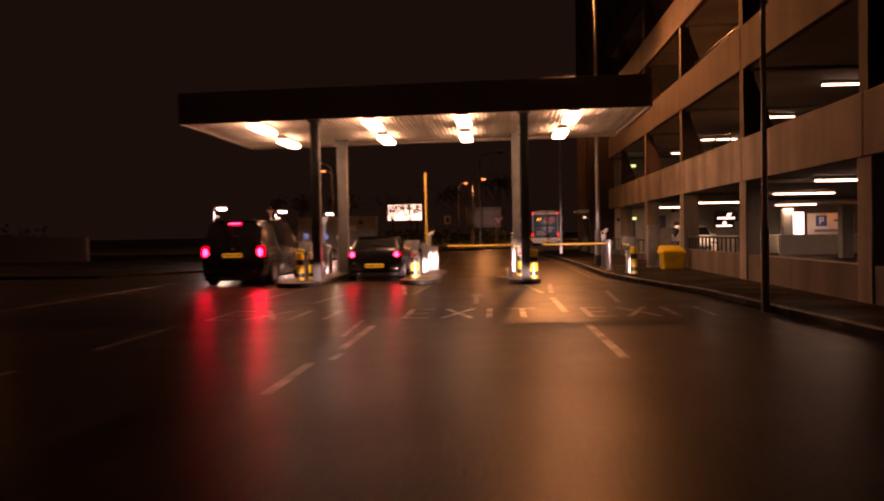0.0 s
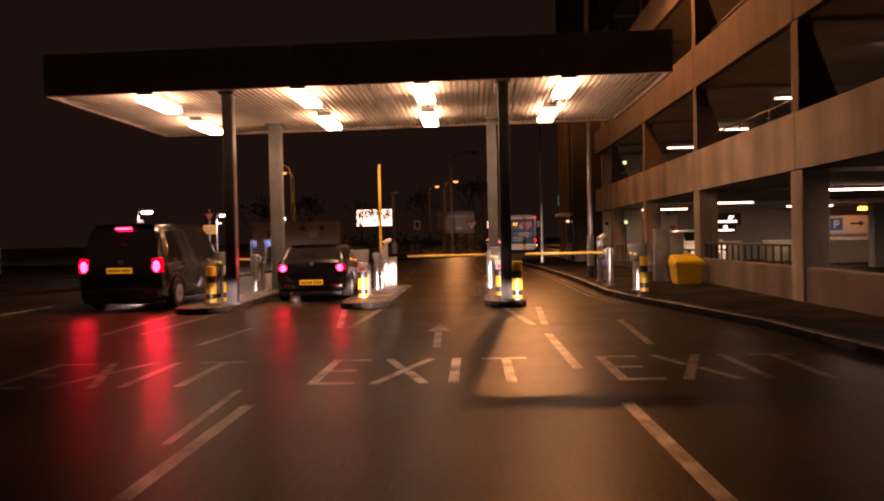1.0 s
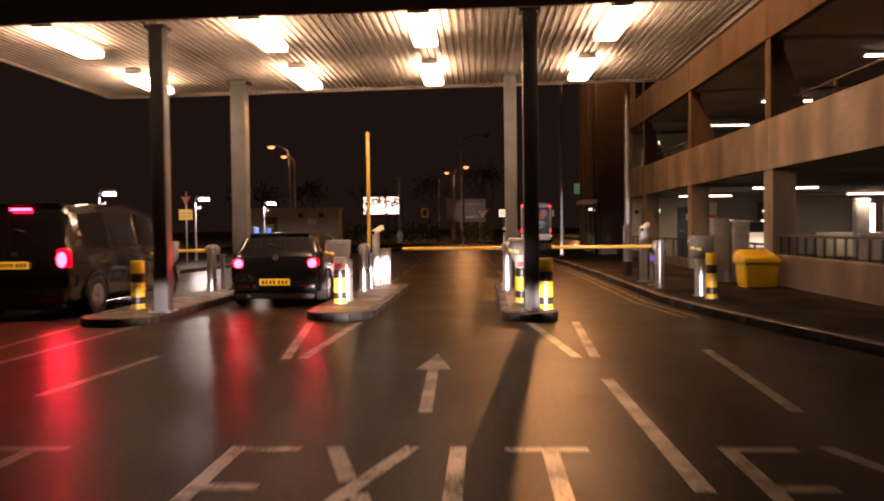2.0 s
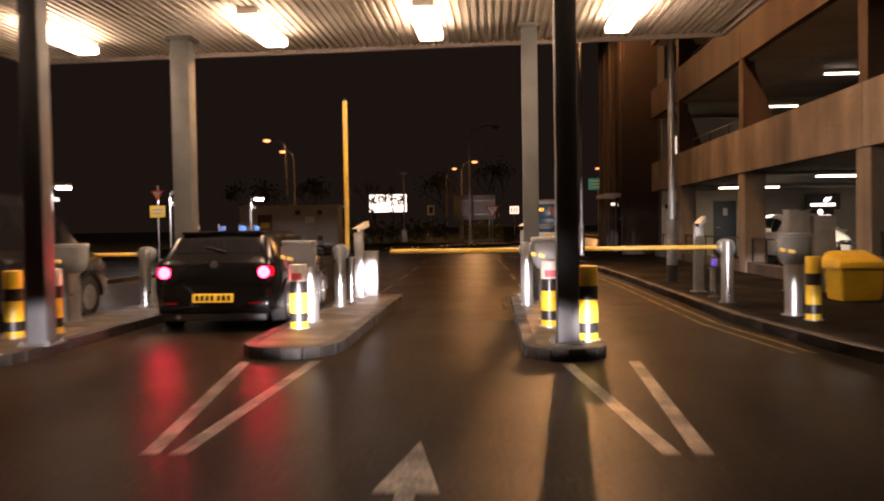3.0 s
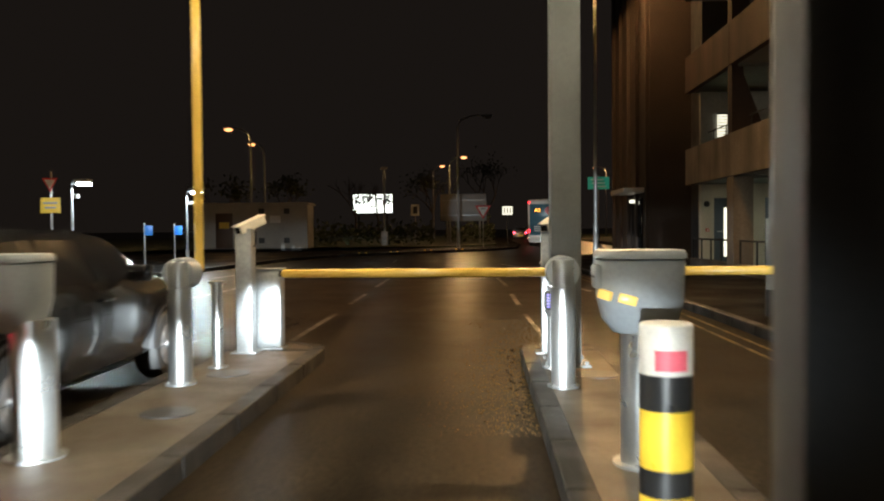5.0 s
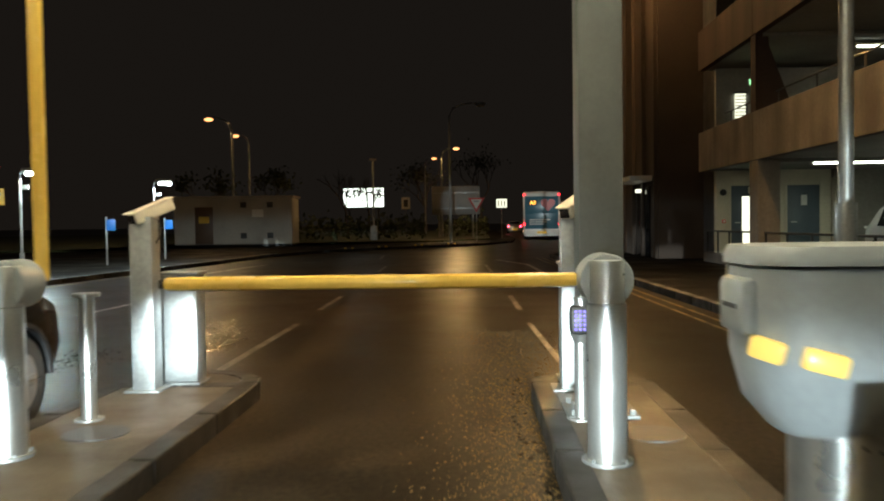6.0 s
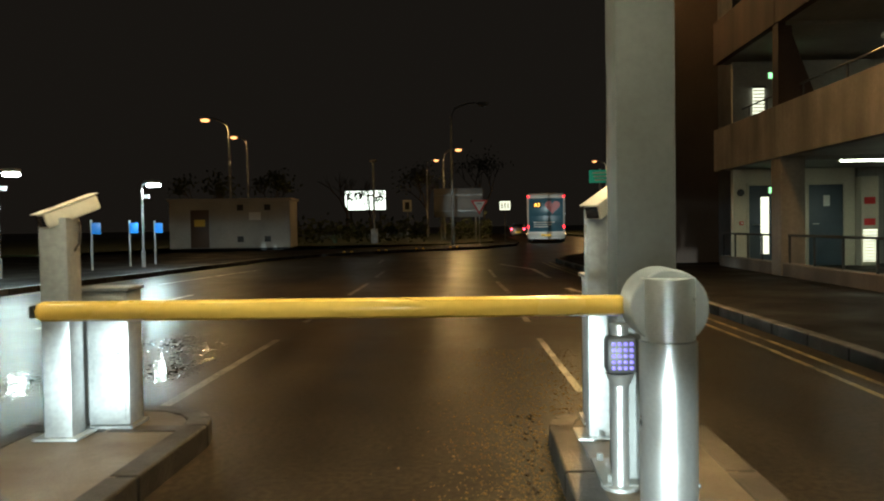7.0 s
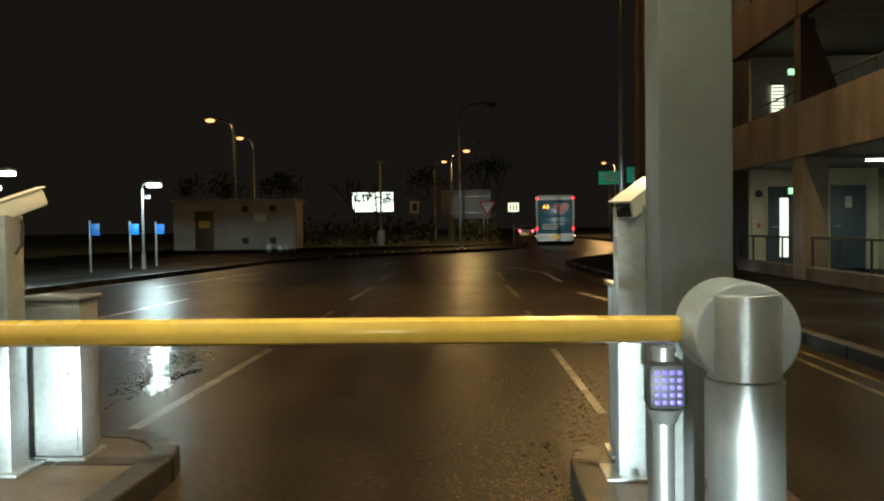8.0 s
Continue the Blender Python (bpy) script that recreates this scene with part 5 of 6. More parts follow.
# face emits in place of headlight that the sign throws back
plate(s, 0, 2.4, 0.70, 0.58, CREAM_LIT)
for dx in (-0.20, 0.0, 0.20):
    plate(s, dx, 2.4, 0.09, 0.40, BLACK_PLASTIC, -0.063, "arrow")
big = thing("large_sign_back", "back of a large grey sign board on two posts", "road sign", pose(-0.5, 84.0, 0.1))
for dx in (-1.2, 1.2):
    bm = B()
    cyl(bm, dx, 0, 0, 3.5, 0.06, seg=10)
    part("post", bm, GALV, big)
bm = B()
box(bm, -1.7, 1.7, -0.1, -0.06, 1.7, 3.7, 0.01)
part("board", bm, SIGN_BACK, big)
for z in (2.1, 3.2):
    bm = B()
    box(bm, -1.65, 1.65, -0.13, -0.101, z, z + 0.06)
    part("stiffener", bm, GALV, big)
for x, w, h, z in ((10.5, 1.75, 1.0, 4.8), (12.75, 1.9, 1.2, 5.0)):
    gs = thing("direction_sign", "green direction sign with white lettering bars on a post", "road sign", pose(x, 92.0, 0.1), group="direction signs")
    bm = B()
    cyl(bm, 0, 0, 0, z + 0.6, 0.07, seg=10)
    part("post", bm, GALV, gs)
    plate(gs, 0, z, w, h, SIGN_GREEN, -0.09)
    for k in range(3):
        plate(gs, -0.1 + 0.1 * k, z + 0.28 - 0.28 * k, w * 0.6, 0.12, SIGN_WHITE, -0.105, "text_bar")

# lit billboard far away
bb = thing("billboard", "large bright lit billboard far behind bare branches", "billboard", pose(-14.4, 138.5, 0.1))
for dx in (-2.0, 2.0):
    bm = B()
    box(bm, dx - 0.12, dx + 0.12, 0.1, 0.3, 0, 6)
    part("post", bm, DARK_PAINT, bb)
bm = B()
box(bm, -2.9, 2.9, -0.1, 0.1, 3.3, 6.15, 0.05)
part("frame", bm, DARK_PAINT, bb)
bm = B()
box(bm, -2.75, 2.75, -0.13, -0.105, 3.45, 6.0)
part("face", bm, BILLBOARD_LIT, bb)
rb = random.Random(14)
# dark bars laid on the face stand in for branches before it
for _ in range(64):
    bm = B()
    turn = Matrix.Translation((rb.uniform(-2.5, 2.5), -0.145, 3.95 + 1.9 * rb.random() ** 0.7)) @ Matrix.Rotation(radians(rb.uniform(-80, 80)), 4, "Y")
    w, h = rb.uniform(0.12, 0.55), rb.uniform(0.02, 0.13)
    box(bm, -w, w, -0.01, 0.01, -h, h, 0.0, turn)
    part("picture_shape", bm, BLACK_PLASTIC if rb.random() < 0.6 else SIGN_BACK, bb)

# ---- trees and hedges ----
def bare_tree(x, y, h, seed, label, leafy=0):
    rnd = random.Random(seed)
    t = thing("tree", label, "tree", pose(x, y, 0.1), group="trees")
    bm = B()
    tips = []

    def grow(p, d, length, r, depth):
        q = p + d * length * 0.5 + Vector((rnd.uniform(-1, 1), rnd.uniform(-1, 1), 0)) * length * 0.06
        e = q + d * length * 0.5
        pipe(bm, [p, q, e], r, 6 if depth < 2 else 4, r * 0.62)
        if depth >= 4 or r < 0.008:
            tips.append(e)
            return
        for _ in range(3 if depth < 3 else 2):
            nd = (d + Vector((rnd.uniform(-1, 1), rnd.uniform(-1, 1), rnd.uniform(-0.25, 0.6))) * 0.75).normalized()
            grow(e, nd, length * rnd.uniform(0.6, 0.8), r * 0.6, depth + 1)

    grow(Vector((0, 0, 0)), Vector((0, 0, 1)), h * 0.34, h * 0.02, 0)
    part("trunk", bm, BARK, t)
    if leafy:
        bm = B()
        for p in tips:
            for _ in range(leafy):
                c = p + Vector((rnd.gauss(0, 1), rnd.gauss(0, 1), rnd.gauss(0, 0.8))) * h * 0.06
                u = Vector((rnd.uniform(-1, 1), rnd.uniform(-1, 1), rnd.uniform(-1, 1))).normalized()
                w = u.orthogonal().normalized()
                s = rnd.uniform(0.10, 0.24)
                bm.faces.new([bm.verts.new(c + s * k) for k in (u, w * 0.6, -u, -w * 0.6)])
        part("crown", bm, LEAF, t, smooth=False)
    return t


bare_tree(-13.6, 118, 8.0, 3, "bare tree with thin branches before a billboard")
bare_tree(-11.4, 121, 7.0, 8, "bare tree with thin branches before a billboard")
for i, (x, y, h) in enumerate(((-22, 94, 6), (-17, 98, 6), (-4.5, 112, 8), (1.5, 137, 10.5), (22, 124, 9), (26, 104, 9))):
    bare_tree(x, y, h, 20 + i, "dark leafy tree on a night-time verge", leafy=7)


def hedge(x0, x1, y0, y1, h, seed):
    rnd = random.Random(seed)
    bm = B()
    n = int((x1 - x0) * (y1 - y0) * 26)
    for _ in range(n):
        c = Vector((rnd.uniform(x0, x1), rnd.uniform(y0, y1), abs(rnd.gauss(h * 0.55, h * 0.25))))
        u = Vector((rnd.uniform(-1, 1), rnd.uniform(-1, 1), rnd.uniform(-1, 1))).normalized()
        w = u.orthogonal().normalized()
        s = rnd.uniform(0.10, 0.26)
        bm.faces.new([bm.verts.new(c + s * k) for k in (u, w * 0.6, -u, -w * 0.6)])
    single("hedge", bm, LEAF, "dense dark hedge along the verge", "hedge", pose(0, 0, 0.15), kind="stuff", smooth=False)


hedge(-16, -2.5, 78, 81, 1.5, 1)
hedge(-2.0, 1.9, 88, 92, 1.6, 2)
hedge(-60, -26, 49, 52, 1.7, 3)
hedge(10.5, 26, 80, 84, 1.8, 4)
# long low wall by the open road
bm = B()
box(bm, -70, -21, 45.8, 46.1, 0.1, 1.5, 0.03)
single("boundary_wall", bm, TOWER_WALL, "long dark plastered boundary wall beyond the open road", "wall", kind="structure", smooth=False)

# ---- cabin ----
hut = thing("site_cabin", "cream flat-roofed site cabin with vents and a brown door", "cabin", pose(-11.95, 68.4, 0.11, 0, 0, 4), kind="structure")
bm = B()
box(bm, -3.1, 3.1, 0, 2.6, 0.12, 2.55, 0.02)
part("wall", bm, HUT_CREAM, hut, smooth=False)
bm = B()
box(bm, -3.2, 3.2, -0.1, 2.7, 2.553, 2.68, 0.02)
part("roof", bm, HUT_CREAM, hut, smooth=False)
bm = B()
box(bm, -3.05, 3.05, 0.05, 2.55, 0.0, 0.118)
part("base", bm, DARK_PAINT, hut, smooth=False)
for x in (0.55, 1.95):
    for z in (0.42, 2.05):
        bm = B()
        box(bm, x - 0.16, x + 0.16, -0.02, -0.003, z, z + 0.3, 0.004)
        v = part("vent", bm, DARK_PAINT, hut)
        for k in range(4):
            bm = B()
            box(bm, x - 0.14, x + 0.14, -0.032, -0.021, z + 0.03 + k * 0.065, z + 0.055 + k * 0.065)
            part("slat", bm, BLACK_PLASTIC, v)
bm = B()
box(bm, -2.0, -1.05, -0.03, -0.003, 0.14, 2.1, 0.006)
dr = part("door", bm, DOOR_BROWN, hut)
bm = B()
box(bm, -1.8, -1.25, -0.04, -0.031, 1.25, 1.6)
part("notice", bm, SIGN_YELLOW, dr)
bm = B()
box(bm, 1.0, 1.6, -0.012, -0.003, 1.55, 1.95)
part("notice", bm, SIGN_WHITE, hut)
for x in (-0.4, 2.9):
    bm = B()
    box(bm, x - 0.03, x + 0.03, -0.015, -0.003, 0.2, 2.5)
    part("joint_strip", bm, HUT_CREAM, hut)

# ---- vehicles ----
def section(y, zb, zbelt, zroof, wb, wr):
    side = [(0, zb), (wb * 0.80, zb), (wb * 0.95, zb + 0.07), (wb, zb + (zbelt - zb) * 0.45), (wb * 0.985, zb + (zbelt - zb) * 0.8), (wb * 0.95, zbelt),
            (wr, zbelt + (zroof - zbelt) * 0.86), (wr * 0.88, zbelt + (zroof - zbelt) * 0.97), (0, zroof)]
    return [(x, y, z) for x, z in side] + [(-x, y, z) for x, z in side[-2:0:-1]]


def interp(stations, y):
    for a, c in zip(stations, stations[1:]):
        if a[0] <= y <= c[0]:
            f = (y - a[0]) / (c[0] - a[0])
            return [p + (q - p) * f for p, q in zip(a, c)]
    return list(stations[-1])


def wheel_parts(root, x, y, r, w, rim=ALLOY):
    turn = Matrix.Translation((x, y, r)) @ Matrix.Rotation(radians(90), 4, "Y")
    bm = B()
    prof = [(r * 0.64, -w / 2), (r * 0.93, -w / 2), (r, -w * 0.32), (r, w * 0.32), (r * 0.93, w / 2), (r * 0.64, w / 2)]
    loft(bm, [[(rr * math.cos(k * math.tau / 28), rr * math.sin(k * math.tau / 28), h) for k in range(28)] for rr, h in prof], closed_ends=True)
    bmesh.ops.transform(bm, matrix=turn, verts=bm.verts)
    wh = part("wheel", bm, RUBBER, root, "black rubber tyre")
    s = 1 if x > 0 else -1
    bm = B()
    cyl(bm, 0, 0, s * w * 0.40 - 0.02, s * w * 0.40 + 0.02, r * 0.60, seg=24)
    cyl(bm, 0, 0, s * w * 0.45 - 0.02, s * w * 0.45 + 0.03, r * 0.14, seg=12)
    for k in range(5):
        a = k * math.tau / 5
        box(bm, -0.035, 0.035, r * 0.1, r * 0.56, s * w * 0.46 - 0.012, s * w * 0.46 + 0.012, 0.004, Matrix.Rotation(a, 4, "Z"))
    bmesh.ops.transform(bm, matrix=turn, verts=bm.verts)
    part("rim", bm, rim, wh, "pale spoked wheel rim")


def strip_glass(stations, ya, yb, n, lo, hi, out, side):
    """A window laid on the flank between belt and roof."""
    bm = B()
    prev = None
    for i in range(n + 1):
        y = ya + (yb - ya) * i / n
        _, zb, zbelt, zroof, wb, wr = interp(stations, y)
        a = Vector((wb * 0.95, 0, zbelt))
        c = Vector((wr, 0, zbelt + (zroof - zbelt) * 0.86))
        p, q = a.lerp(c, lo), a.lerp(c, hi)
        vs = [bm.verts.new((side * (p.x + out), y, p.z)), bm.verts.new((side * (q.x + out), y, q.z))]
        if prev:
            bm.faces.new((prev[0], vs[0], vs[1], prev[1]))
        prev = vs
    return bm


def cross_glass(stations, ya, yb, n, width, out):
    """A front or rear window laid across the body from station ya to yb."""
    bm = B()
    prev = None
    for i in range(n + 1):
        y = ya + (yb - ya) * i / n
        _, zb, zbelt, zroof, wb, wr = interp(stations, y)
        row = [bm.verts.new((x * wr * width, y, zroof + (zbelt - zroof) * 0.03 * abs(x) + out)) for x in (-1, -0.5, 0, 0.5, 1)]
        if prev:
            for a in range(4):
                bm.faces.new((prev[a], prev[a + 1], row[a + 1], row[a]))
        prev = row
    return bm


def number_plate(root, y, z, w=0.52, h=0.11):
    bm = B()
    box(bm, -w / 2, w / 2, y - 0.012, y, z - h / 2, z + h / 2, 0.004)
    p = part("number_plate", bm, PLATE_YELLOW, root, "yellow rear plate with its own faint glow")
    for k in range(7):
        x = -w / 2 + 0.06 + k * 0.064 + (0.02 if k > 3 else 0)
        bm = B()
        box(bm, x - 0.02, x + 0.02, y - 0.016, y - 0.0125, z - 0.032, z + 0.032)
        part("plate_bar", bm, PLATE_BAR, p)


def car(name, label, m, paint, stations, hw, wheels, r, lights, plate_at, rear_glass, front_glass, side_glass, high_lamp=None, lit=True):
    c = thing(name, label, "car", m)
    bm = B()
    loft(bm, [section(*s) for s in stations])
    part("body", bm, paint, c)
    for side in (-1, 1):
        for k, (ya, yb) in enumerate(side_glass):
            part("side_window", strip_glass(stations, ya, yb, 6, 0.06, 0.92, 0.004, side), GLASS_DARK, c)
        for y in wheels:
            wheel_parts(c, side * (hw - 0.09), y, r, 0.19)
            bm = B()
            loft(bm, [[(side * (hw - 0.25 + dx), y + rr * math.cos(a), r + rr * math.sin(a)) for a in [k * math.pi / 14 for k in range(15)]] for dx, rr in ((0, r * 1.14), (0.262, r * 1.14), (0.266, r * 1.24))], closed_ends=False)
            part("wheel_arch", bm, BLACK_PLASTIC, c)
        lx, lz, lw, lh, core = lights
        bm = B()
        box(bm, side * lx - lw / 2, side * lx + lw / 2, 0.015, 0.13, lz - lh / 2, lz + lh / 2, min(lw, lh) * 0.3)
        tl = part("tail_lamp", bm, LAMP_RED_HALO if lit else LAMP_RED_OFF, c, "red tail lamp")
        bm = B()
        bmesh.ops.create_uvsphere(bm, u_segments=14, v_segments=8, radius=1, matrix=Matrix.Translation((side * lx, 0.012, lz)) @ Matrix.Diagonal((lw * 0.32, 0.02, core, 1)))
        part("lens", bm, BRAKE_RED if lit else LAMP_RED_OFF, tl, "glowing red lens" if lit else "")
        bm = B()
        mx = interp(stations, front_glass[0] - 0.3)
        box(bm, side * (hw + 0.08) - 0.09, side * (hw + 0.08) + 0.09, front_glass[0] - 0.2, front_glass[0] - 0.1, mx[2] + 0.0, mx[2] + 0.13, 0.03)
        part("door_mirror", bm, paint, c)
        for y in [g[1] for g in side_glass[:-1]] + [side_glass[-1][0] + 0.02]:
            st = interp(stations, y)
            bm = B()
            box(bm, side * st[4] - 0.012, side * st[4] + 0.012, y - 0.22, y - 0.08, st[2] - 0.12, st[2] - 0.095, 0.005)
            part("door_handle", bm, paint, c)
    part("rear_window", cross_glass(stations, *rear_glass, 5, 0.86, 0.006), GLASS_DARK, c)
    part("windscreen", cross_glass(stations, *front_glass, 5, 0.9, 0.006), GLASS_DARK, c)
    bm = B()
    w0 = stations[1]
    box(bm, -w0[4] * 0.95, w0[4] * 0.95, -0.045, 0.08, w0[1] - 0.02, w0[1] + 0.20, 0.035)
    bumper = part("rear_bumper", bm, paint, c)
    for side in (-1, 1):
        bm = B()
        box(bm, side * w0[4] * 0.72 - 0.09, side * w0[4] * 0.72 + 0.09, -0.051, -0.04, w0[1] + 0.10, w0[1] + 0.125, 0.004)
        part("reflector", bm, LAMP_RED_OFF, bumper, "narrow red reflector")
    bm = B()
    box(bm, -w0[4] * 0.9, w0[4] * 0.9, -0.03, 0.10, w0[1] - 0.115, w0[1] - 0.015, 0.02)
    part("valance", bm, BLACK_PLASTIC, c, "black lower bumper edge")
    # low box added to stop light passing under the car
    bm = B()
    box(bm, -hw * 0.66, hw * 0.66, 0.11, stations[-2][0] - 0.1, w0[1] - 0.115, w0[1] - 0.03, 0.01)
    part("underbody", bm, BLACK_PLASTIC, c)
    bm = B()
    cyl(bm, 0, 0, -0.06, 0.05, 0.028, seg=14, m=Matrix.Translation((-hw * 0.55, 0.0, w0[1] - 0.06)) @ Matrix.Rotation(radians(90), 4, "X"))
    part("exhaust_pipe", bm, GALV, c)
    bm = B()
    top = interp(stations, rear_glass[1] + 0.04)
    box(bm, -top[5] * 0.86, top[5] * 0.86, rear_glass[1] - 0.08, rear_glass[1] + 0.10, top[3] - 0.012, top[3] + 0.022, 0.01)
    part("roof_spoiler", bm, paint, c)
    number_plate(c, plate_at[0], plate_at[1])
    bm = B()
    pipe(bm, [(0.12, rear_glass[0] - 0.02, stations[3][3] + 0.03), (-0.16, rear_glass[0] + 0.05, stations[3][3] + 0.10)], 0.01)
    part("rear_wiper", bm, BLACK_PLASTIC, c)
    if high_lamp:
        bm = B()
        box(bm, -0.16, 0.16, high_lamp[0] - 0.03, high_lamp[0] + 0.02, high_lamp[1] - 0.018, high_lamp[1] + 0.018, 0.008)
        part("high_brake_lamp", bm, BRAKE_RED, c, "glowing red high brake lamp")
    bm = B()
    cyl(bm, 0, 0, -0.005, 0.005, 0.045, seg=16, m=Matrix.Translation((0, 0.03, stations[2][2] - 0.02)) @ Matrix.Rotation(radians(90), 4, "X"))
    part("badge", bm, ALLOY, c)
    return c


HATCH = [(0.00, 0.36, 0.60, 0.66, 0.66, 0.60), (0.03, 0.26, 0.80, 0.86, 0.75, 0.66), (0.09, 0.23, 0.88, 0.95, 0.79, 0.66), (0.15, 0.22, 0.89, 1.02, 0.80, 0.66),
         (0.34, 0.21, 0.90, 1.28, 0.81, 0.62), (0.46, 0.21, 0.90, 1.345, 0.81, 0.61), (1.1, 0.20, 0.89, 1.39, 0.82, 0.62), (1.9, 0.20, 0.88, 1.385, 0.82, 0.62),
         (2.4, 0.20, 0.87, 1.31, 0.82, 0.60), (3.0, 0.21, 0.85, 0.96, 0.81, 0.62), (3.4, 0.22, 0.80, 0.86, 0.79, 0.62), (3.7, 0.24, 0.70, 0.74, 0.74, 0.58), (3.82, 0.28, 0.55, 0.6, 0.64, 0.5)]
TALL_HATCH = list(HATCH)
HATCH = [(y, zb, zbelt, zbelt + (zroof - zbelt) * 0.80, wb, wr) for y, zb, zbelt, zroof, wb, wr in HATCH]
car("hatchback", "black hatchback with red tail lamps lit, waiting at a barrier", pose(-2.60, 26.55, 0, 0, 0, 1.0), CAR_BLACK, HATCH, 0.82, (0.62, 3.05), 0.29,
    (0.64, 0.76, 0.24, 0.17, 0.075), (-0.047, 0.44), (0.16, 0.44), (2.42, 2.98), ((0.55, 1.15), (1.22, 2.0), (2.05, 2.55)))
MINIVAN = [(0.00, 0.40, 0.70, 0.78, 0.78, 0.72), (0.03, 0.28, 0.95, 1.02, 0.86, 0.78), (0.08, 0.25, 1.02, 1.16, 0.89, 0.78), (0.13, 0.24, 1.03, 1.32, 0.90, 0.77),
           (0.26, 0.23, 1.04, 1.68, 0.91, 0.74), (0.36, 0.23, 1.04, 1.77, 0.91, 0.73), (1.2, 0.22, 1.04, 1.83, 0.92, 0.74), (2.6, 0.22, 1.03, 1.82, 0.92, 0.74),
           (3.1, 0.22, 1.02, 1.72, 0.92, 0.72), (3.8, 0.23, 1.0, 1.12, 0.91, 0.72), (4.2, 0.24, 0.92, 0.98, 0.88, 0.70), (4.5, 0.27, 0.78, 0.82, 0.80, 0.62), (4.62, 0.32, 0.6, 0.66, 0.7, 0.5)]
car("minivan", "dark people carrier with brake lamps lit, waiting at a barrier", pose(-6.18, 24.75, 0, 0, 0, -1.5), VAN_DARK, MINIVAN, 0.92, (0.8, 3.7), 0.32,
    (0.76, 0.92, 0.24, 0.36, 0.12), (-0.02, 0.84), (0.14, 0.34), (3.12, 3.78), ((0.5, 1.35), (1.42, 2.35), (2.42, 3.2)), high_lamp=(0.24, 1.70))
car("hatchback", "silver hatchback with red tail lamps lit, far along the road", pose(4.95, 112.0, 0, 0, 0, -4), SILVER_PAINT, HATCH, 0.82, (0.62, 3.05), 0.29,
    (0.64, 0.76, 0.24, 0.17, 0.07), (-0.047, 0.44), (0.16, 0.44), (2.42, 2.98), ((0.55, 1.15), (1.22, 2.0), (2.05, 2.55)))


# a white car parked nose outward on the ground floor of the car park
pc = car("parked_car", "white hatchback parked nose outward inside the car park", pose(9.35, 41.7, 0.11, 0, 0, 180), WHITE_CAR, TALL_HATCH, 0.82, (0.62, 3.05), 0.29,
         (0.64, 0.76, 0.24, 0.17, 0.07), (-0.047, 0.44), (0.16, 0.44), (2.42, 2.98), ((0.55, 1.15), (1.22, 2.0), (2.05, 2.55)), lit=False)
for side in (-1, 1):
    bm = B()
    box(bm, side * 0.54 - 0.15, side * 0.54 + 0.15, 3.62, 3.79, 0.56, 0.68, 0.03)
    hl = part("headlamp", bm, LENS, pc, "clear headlamp")
    bm = B()
    cyl(bm, 0, 0, -0.01, 0.01, 0.05, seg=16, m=Matrix.Translation((side * 0.56, 3.795, 0.62)) @ Matrix.Rotation(radians(90), 4, "X"))
    part("reflector", bm, ALLOY, hl)
bm = B()
box(bm, -0.42, 0.42, 3.74, 3.84, 0.36, 0.52, 0.02)
grille = part("grille", bm, BLACK_PLASTIC, pc)
for k in range(3):
    bm = B()
    box(bm, -0.40, 0.40, 3.842, 3.85, 0.39 + k * 0.045, 0.40 + k * 0.045)
    part("bar", bm, ALLOY, grille)
bm = B()
box(bm, -0.26, 0.26, 3.835, 3.85, 0.25, 0.35, 0.004)
part("front_plate", bm, SIGN_WHITE, pc)


def text_mesh(body, size):
    cu = bpy.data.curves.new("text", "FONT")
    cu.body, cu.size, cu.extrude, cu.align_x, cu.align_y = body, size, 0.004, "CENTER", "CENTER"
    ob = bpy.data.objects.new("text", cu)
    me = bpy.data.meshes.new_from_object(ob)
    bpy.data.objects.remove(ob)
    return me


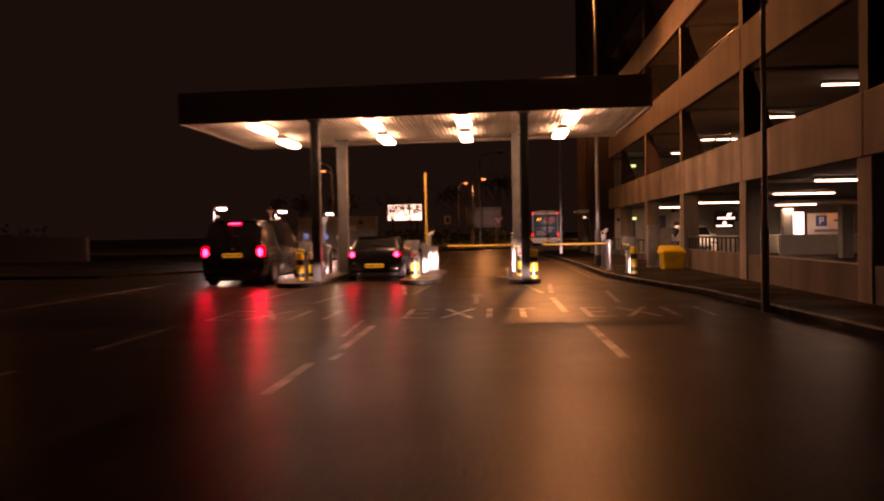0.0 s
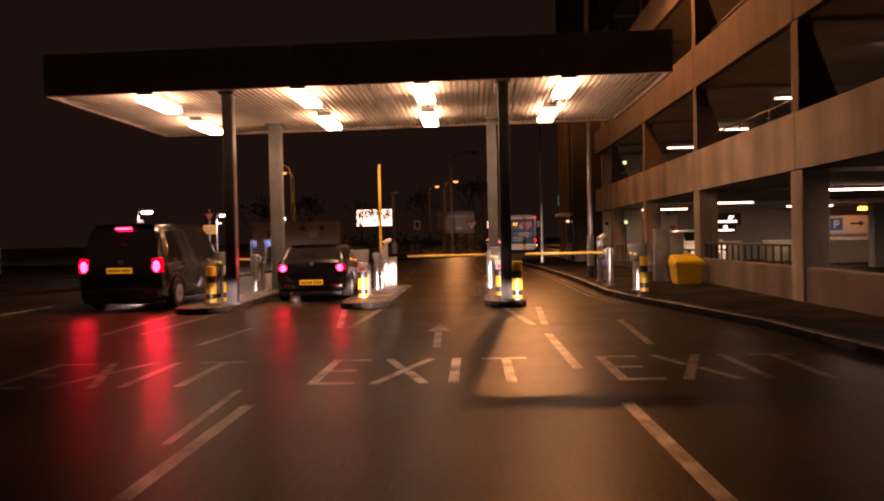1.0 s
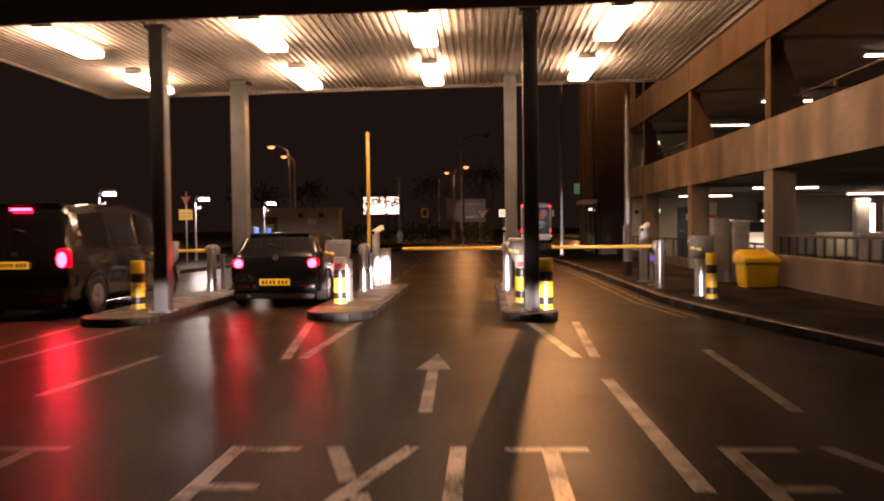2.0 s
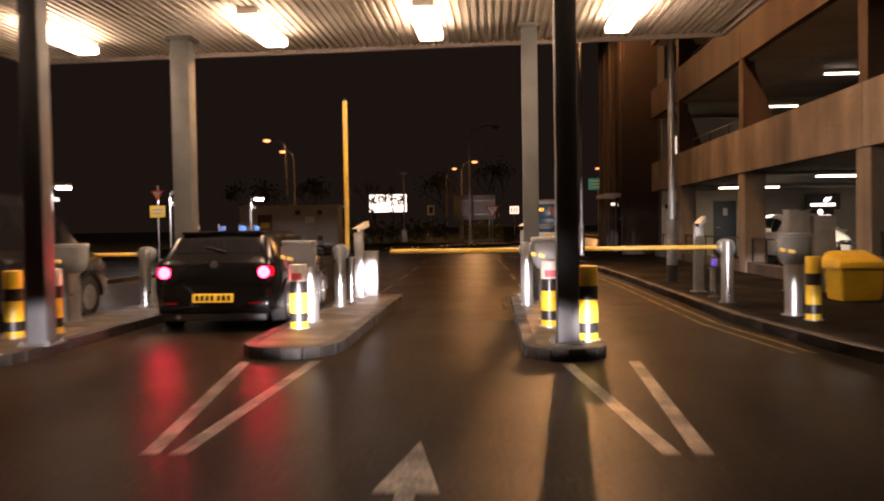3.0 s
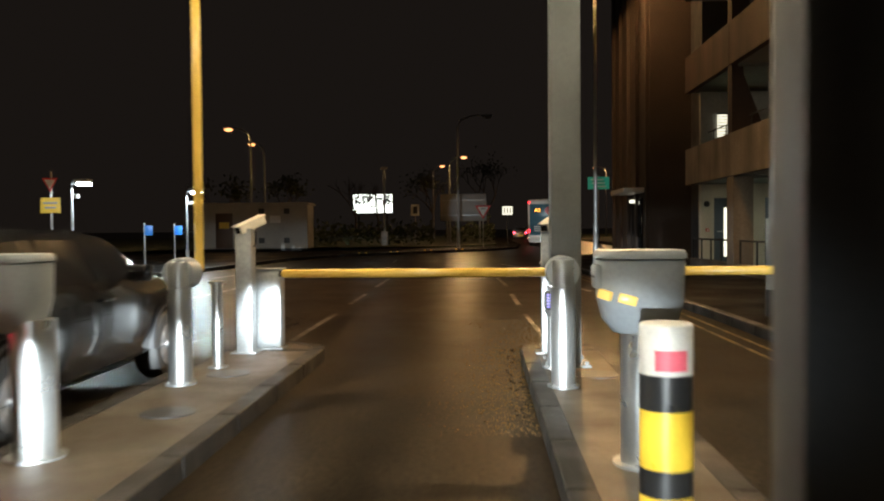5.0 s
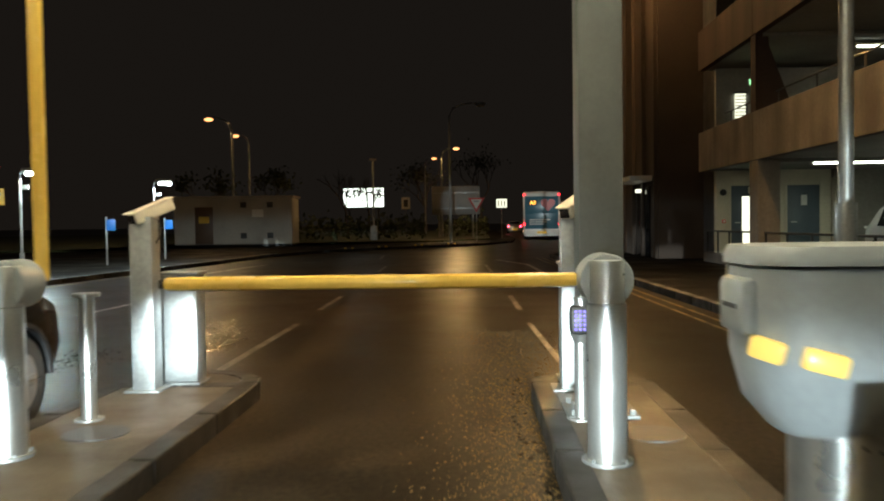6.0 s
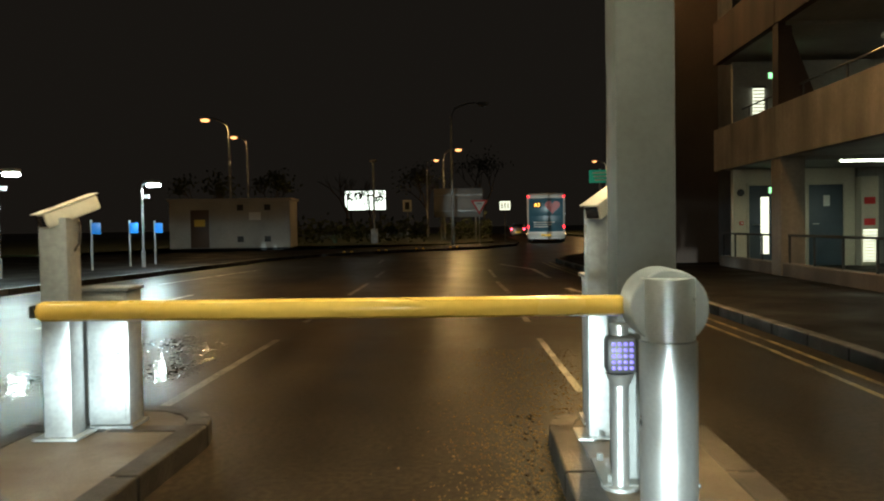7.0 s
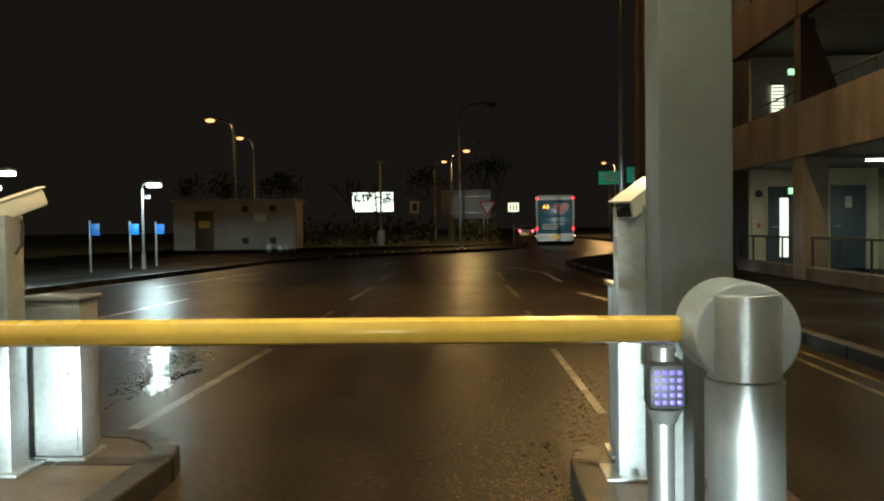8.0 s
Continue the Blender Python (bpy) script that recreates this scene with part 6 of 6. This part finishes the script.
def coach(m, label):
    c = thing("coach", label, "coach", m)
    L, W, H, z0 = 11.0, 1.25, 3.22, 0.26

    def ring(y, s, top, inset=0.0, lean=0.0):
        pts = []
        w, r = W - inset, 0.16
        for cx, cz, a0 in ((w - r, z0 + 0.12, -90), (w - r - 0.04, top - r, 0), (-(w - r - 0.04), top - r, 90), (-(w - r), z0 + 0.12, 180)):
            rr = r if cz > 1 else 0.12
            for k in range(5):
                a = radians(a0 + 22.5 * k)
                x, z = cx + rr * math.cos(a), cz + rr * math.sin(a)
                pts.append((x, y + lean * max(0, (z - 1.2)), z))
        return pts

    bm = B()
    loft(bm, [ring(0.0, 1, H - 0.25, 0.10), ring(0.05, 1, H - 0.10, 0.03), ring(0.2, 1, H - 0.02), ring(0.8, 1, H), ring(5.0, 1, H), ring(9.6, 1, H - 0.02),
              ring(10.5, 1, H - 0.12, 0.03, -0.22), ring(10.85, 1, H - 0.3, 0.12, -0.28), ring(L, 1, H - 0.5, 0.3, -0.30)])
    part("body", bm, BUS_WHITE, c, "white painted body")
    bm = B()
    box(bm, -W + 0.14, W - 0.14, -0.012, 0.05, 0.72, H - 0.32, 0.04)
    rear = part("rear_panel", bm, BUS_TEAL, c, "teal rear panel")
    bm = B()
    box(bm, -W + 0.2, W - 0.2, -0.018, -0.013, 1.75, H - 0.45, 0.002)
    part("rear_window", bm, BUS_TEAL, c)
    # heart-shaped mark
    bm = B()
    pts = []
    for k in range(28):
        a = k * math.tau / 28
        pts.append((0.030 * 16 * math.sin(a) ** 3, 0.030 * (13 * math.cos(a) - 5 * math.cos(2 * a) - 2 * math.cos(3 * a) - math.cos(4 * a))))
    prism(bm, pts[::-1], -0.004, 0.004)
    bmesh.ops.transform(bm, matrix=Matrix.Translation((0.42, -0.024, 2.35)) @ Matrix.Rotation(radians(90), 4, "X"), verts=bm.verts)
    part("heart_mark", bm, BUS_RED, rear, "red heart shape")
    bm = B()
    box(bm, -0.85, -0.3, -0.022, -0.018, 2.28, 2.62, 0.0)
    disp = part("display", bm, BLACK_PLASTIC, rear)
    ob = new("route_number", text_mesh("A3", 0.34))
    ob.data.materials.append(AMBER)
    ob.parent = disp
    ob.matrix_basis = Matrix.Translation((-0.57, -0.026, 2.45)) @ Matrix.Rotation(radians(90), 4, "X")
    for k in range(3):
        bm = B()
        box(bm, -0.8, 0.55 - 0.2 * k, -0.02, -0.0125, 1.30 - 0.14 * k, 1.36 - 0.14 * k)
        part("stripe", bm, BUS_WHITE, rear)
    for s in (-1, 1):
        for z, w, h, mm in ((1.05, 0.10, 0.16, TAIL_RED), (H - 0.22, 0.16, 0.06, TAIL_RED)):
            bm = B()
            box(bm, s * (W - 0.10) - w / 2, s * (W - 0.10) + w / 2, -0.03, 0.06, z - h / 2, z + h / 2, 0.015)
            part("tail_lamp", bm, mm, c, "glowing red lamp")
    bm = B()
    box(bm, -W + 0.05, W - 0.05, -0.06, 0.1, 0.36, 0.68, 0.05)
    part("rear_bumper", bm, BUS_WHITE, c)
    number_plate(c, -0.062, 0.5, 0.6, 0.13)
    # flanks
    for s in (-1, 1):
        bm = B()
        loft(bm, [[(s * (W - 0.012), y, 1.72 + lo), (s * (W + 0.012), y, 1.72 + lo), (s * (W - 0.005), y, H - 0.24), (s * (W - 0.03), y, H - 0.24)] for y, lo in ((0.45, 0.0), (9.2, 0.0), (9.9, -0.18), (10.2, -0.3))])
        win = part("window_band", bm, GLASS_DARK, c, "long dark side glazing")
        for k in range(1, 7):
            bm = B()
            box(bm, s * (W + 0.004) - 0.012, s * (W + 0.004) + 0.012, 0.45 + k * 1.38 - 0.02, 0.45 + k * 1.38 + 0.02, 1.74, H - 0.27)
            part("mullion", bm, BLACK_PLASTIC, win)
        for y0, y1, mm in ((3.6, 5.3, BUS_GREY), (5.4, 7.8, BUS_RED)):
            for k in range(2):
                bm = B()
                box(bm, s * (W + 0.004) - 0.002, s * (W + 0.004) + 0.002, y0, y1 - 0.3 * k, 1.52 - 0.15 * k, 1.62 - 0.15 * k)
                part("text_bar", bm, mm, c)
        for y in (0.8, 2.0, 3.2, 4.6, 6.0, 7.4, 9.4):
            bm = B()
            box(bm, s * (W + 0.004) - 0.012, s * (W + 0.004) + 0.012, y - 0.07, y + 0.07, 0.56, 0.61, 0.008)
            part("side_marker", bm, MARKER, c, "small glowing side marker")
        for y in (2.9, 8.6):
            wheel_parts(c, s * (W - 0.16), y, 0.47, 0.28)
            bm = B()
            loft(bm, [[(s * (W - 0.35 + dx), y + rr * math.cos(a), 0.47 + rr * math.sin(a)) for a in [k * math.pi / 14 for k in range(15)]] for dx, rr in ((0, 0.56), (0.362, 0.56), (0.366, 0.62))], closed_ends=False)
            part("wheel_arch", bm, BLACK_PLASTIC, c)
        for k in range(5):
            bm = B()
            box(bm, s * (W + 0.002) - 0.003, s * (W + 0.002) + 0.003, 3.55 + k * 0.88, 3.565 + k * 0.88, 0.45, 1.35)
            part("locker_joint", bm, BLACK_PLASTIC, c)
        bm = B()
        pipe(bm, [(s * 0.95, 10.2, H - 0.25), (s * 1.15, 10.9, H - 0.2), (s * 1.32, 11.2, H - 0.35)], 0.035)
        arm = part("mirror_arm", bm, BUS_WHITE, c)
        bm = B()
        box(bm, s * 1.33 - 0.11, s * 1.33 + 0.11, 11.12, 11.28, H - 0.95, H - 0.32, 0.05)
        part("mirror", bm, BUS_WHITE, arm)
    bm = B()
    box(bm, -1.0, 1.0, 10.55, 10.83, 1.35, H - 0.5, 0.05)
    part("windscreen", bm, GLASS_DARK, c)
    bm = B()
    box(bm, -0.8, 0.8, 4.2, 6.6, H - 0.02, H + 0.13, 0.06)
    part("roof_unit", bm, BUS_WHITE, c)
    bm = B()
    box(bm, -0.3, 0.3, 1.6, 2.4, H - 0.02, H + 0.05, 0.02)
    part("roof_hatch", bm, BUS_WHITE, c)
    return c


coach(pose(5.25, 80.0, 0, 0, 0, -5), "white coach with a teal rear and a red heart")
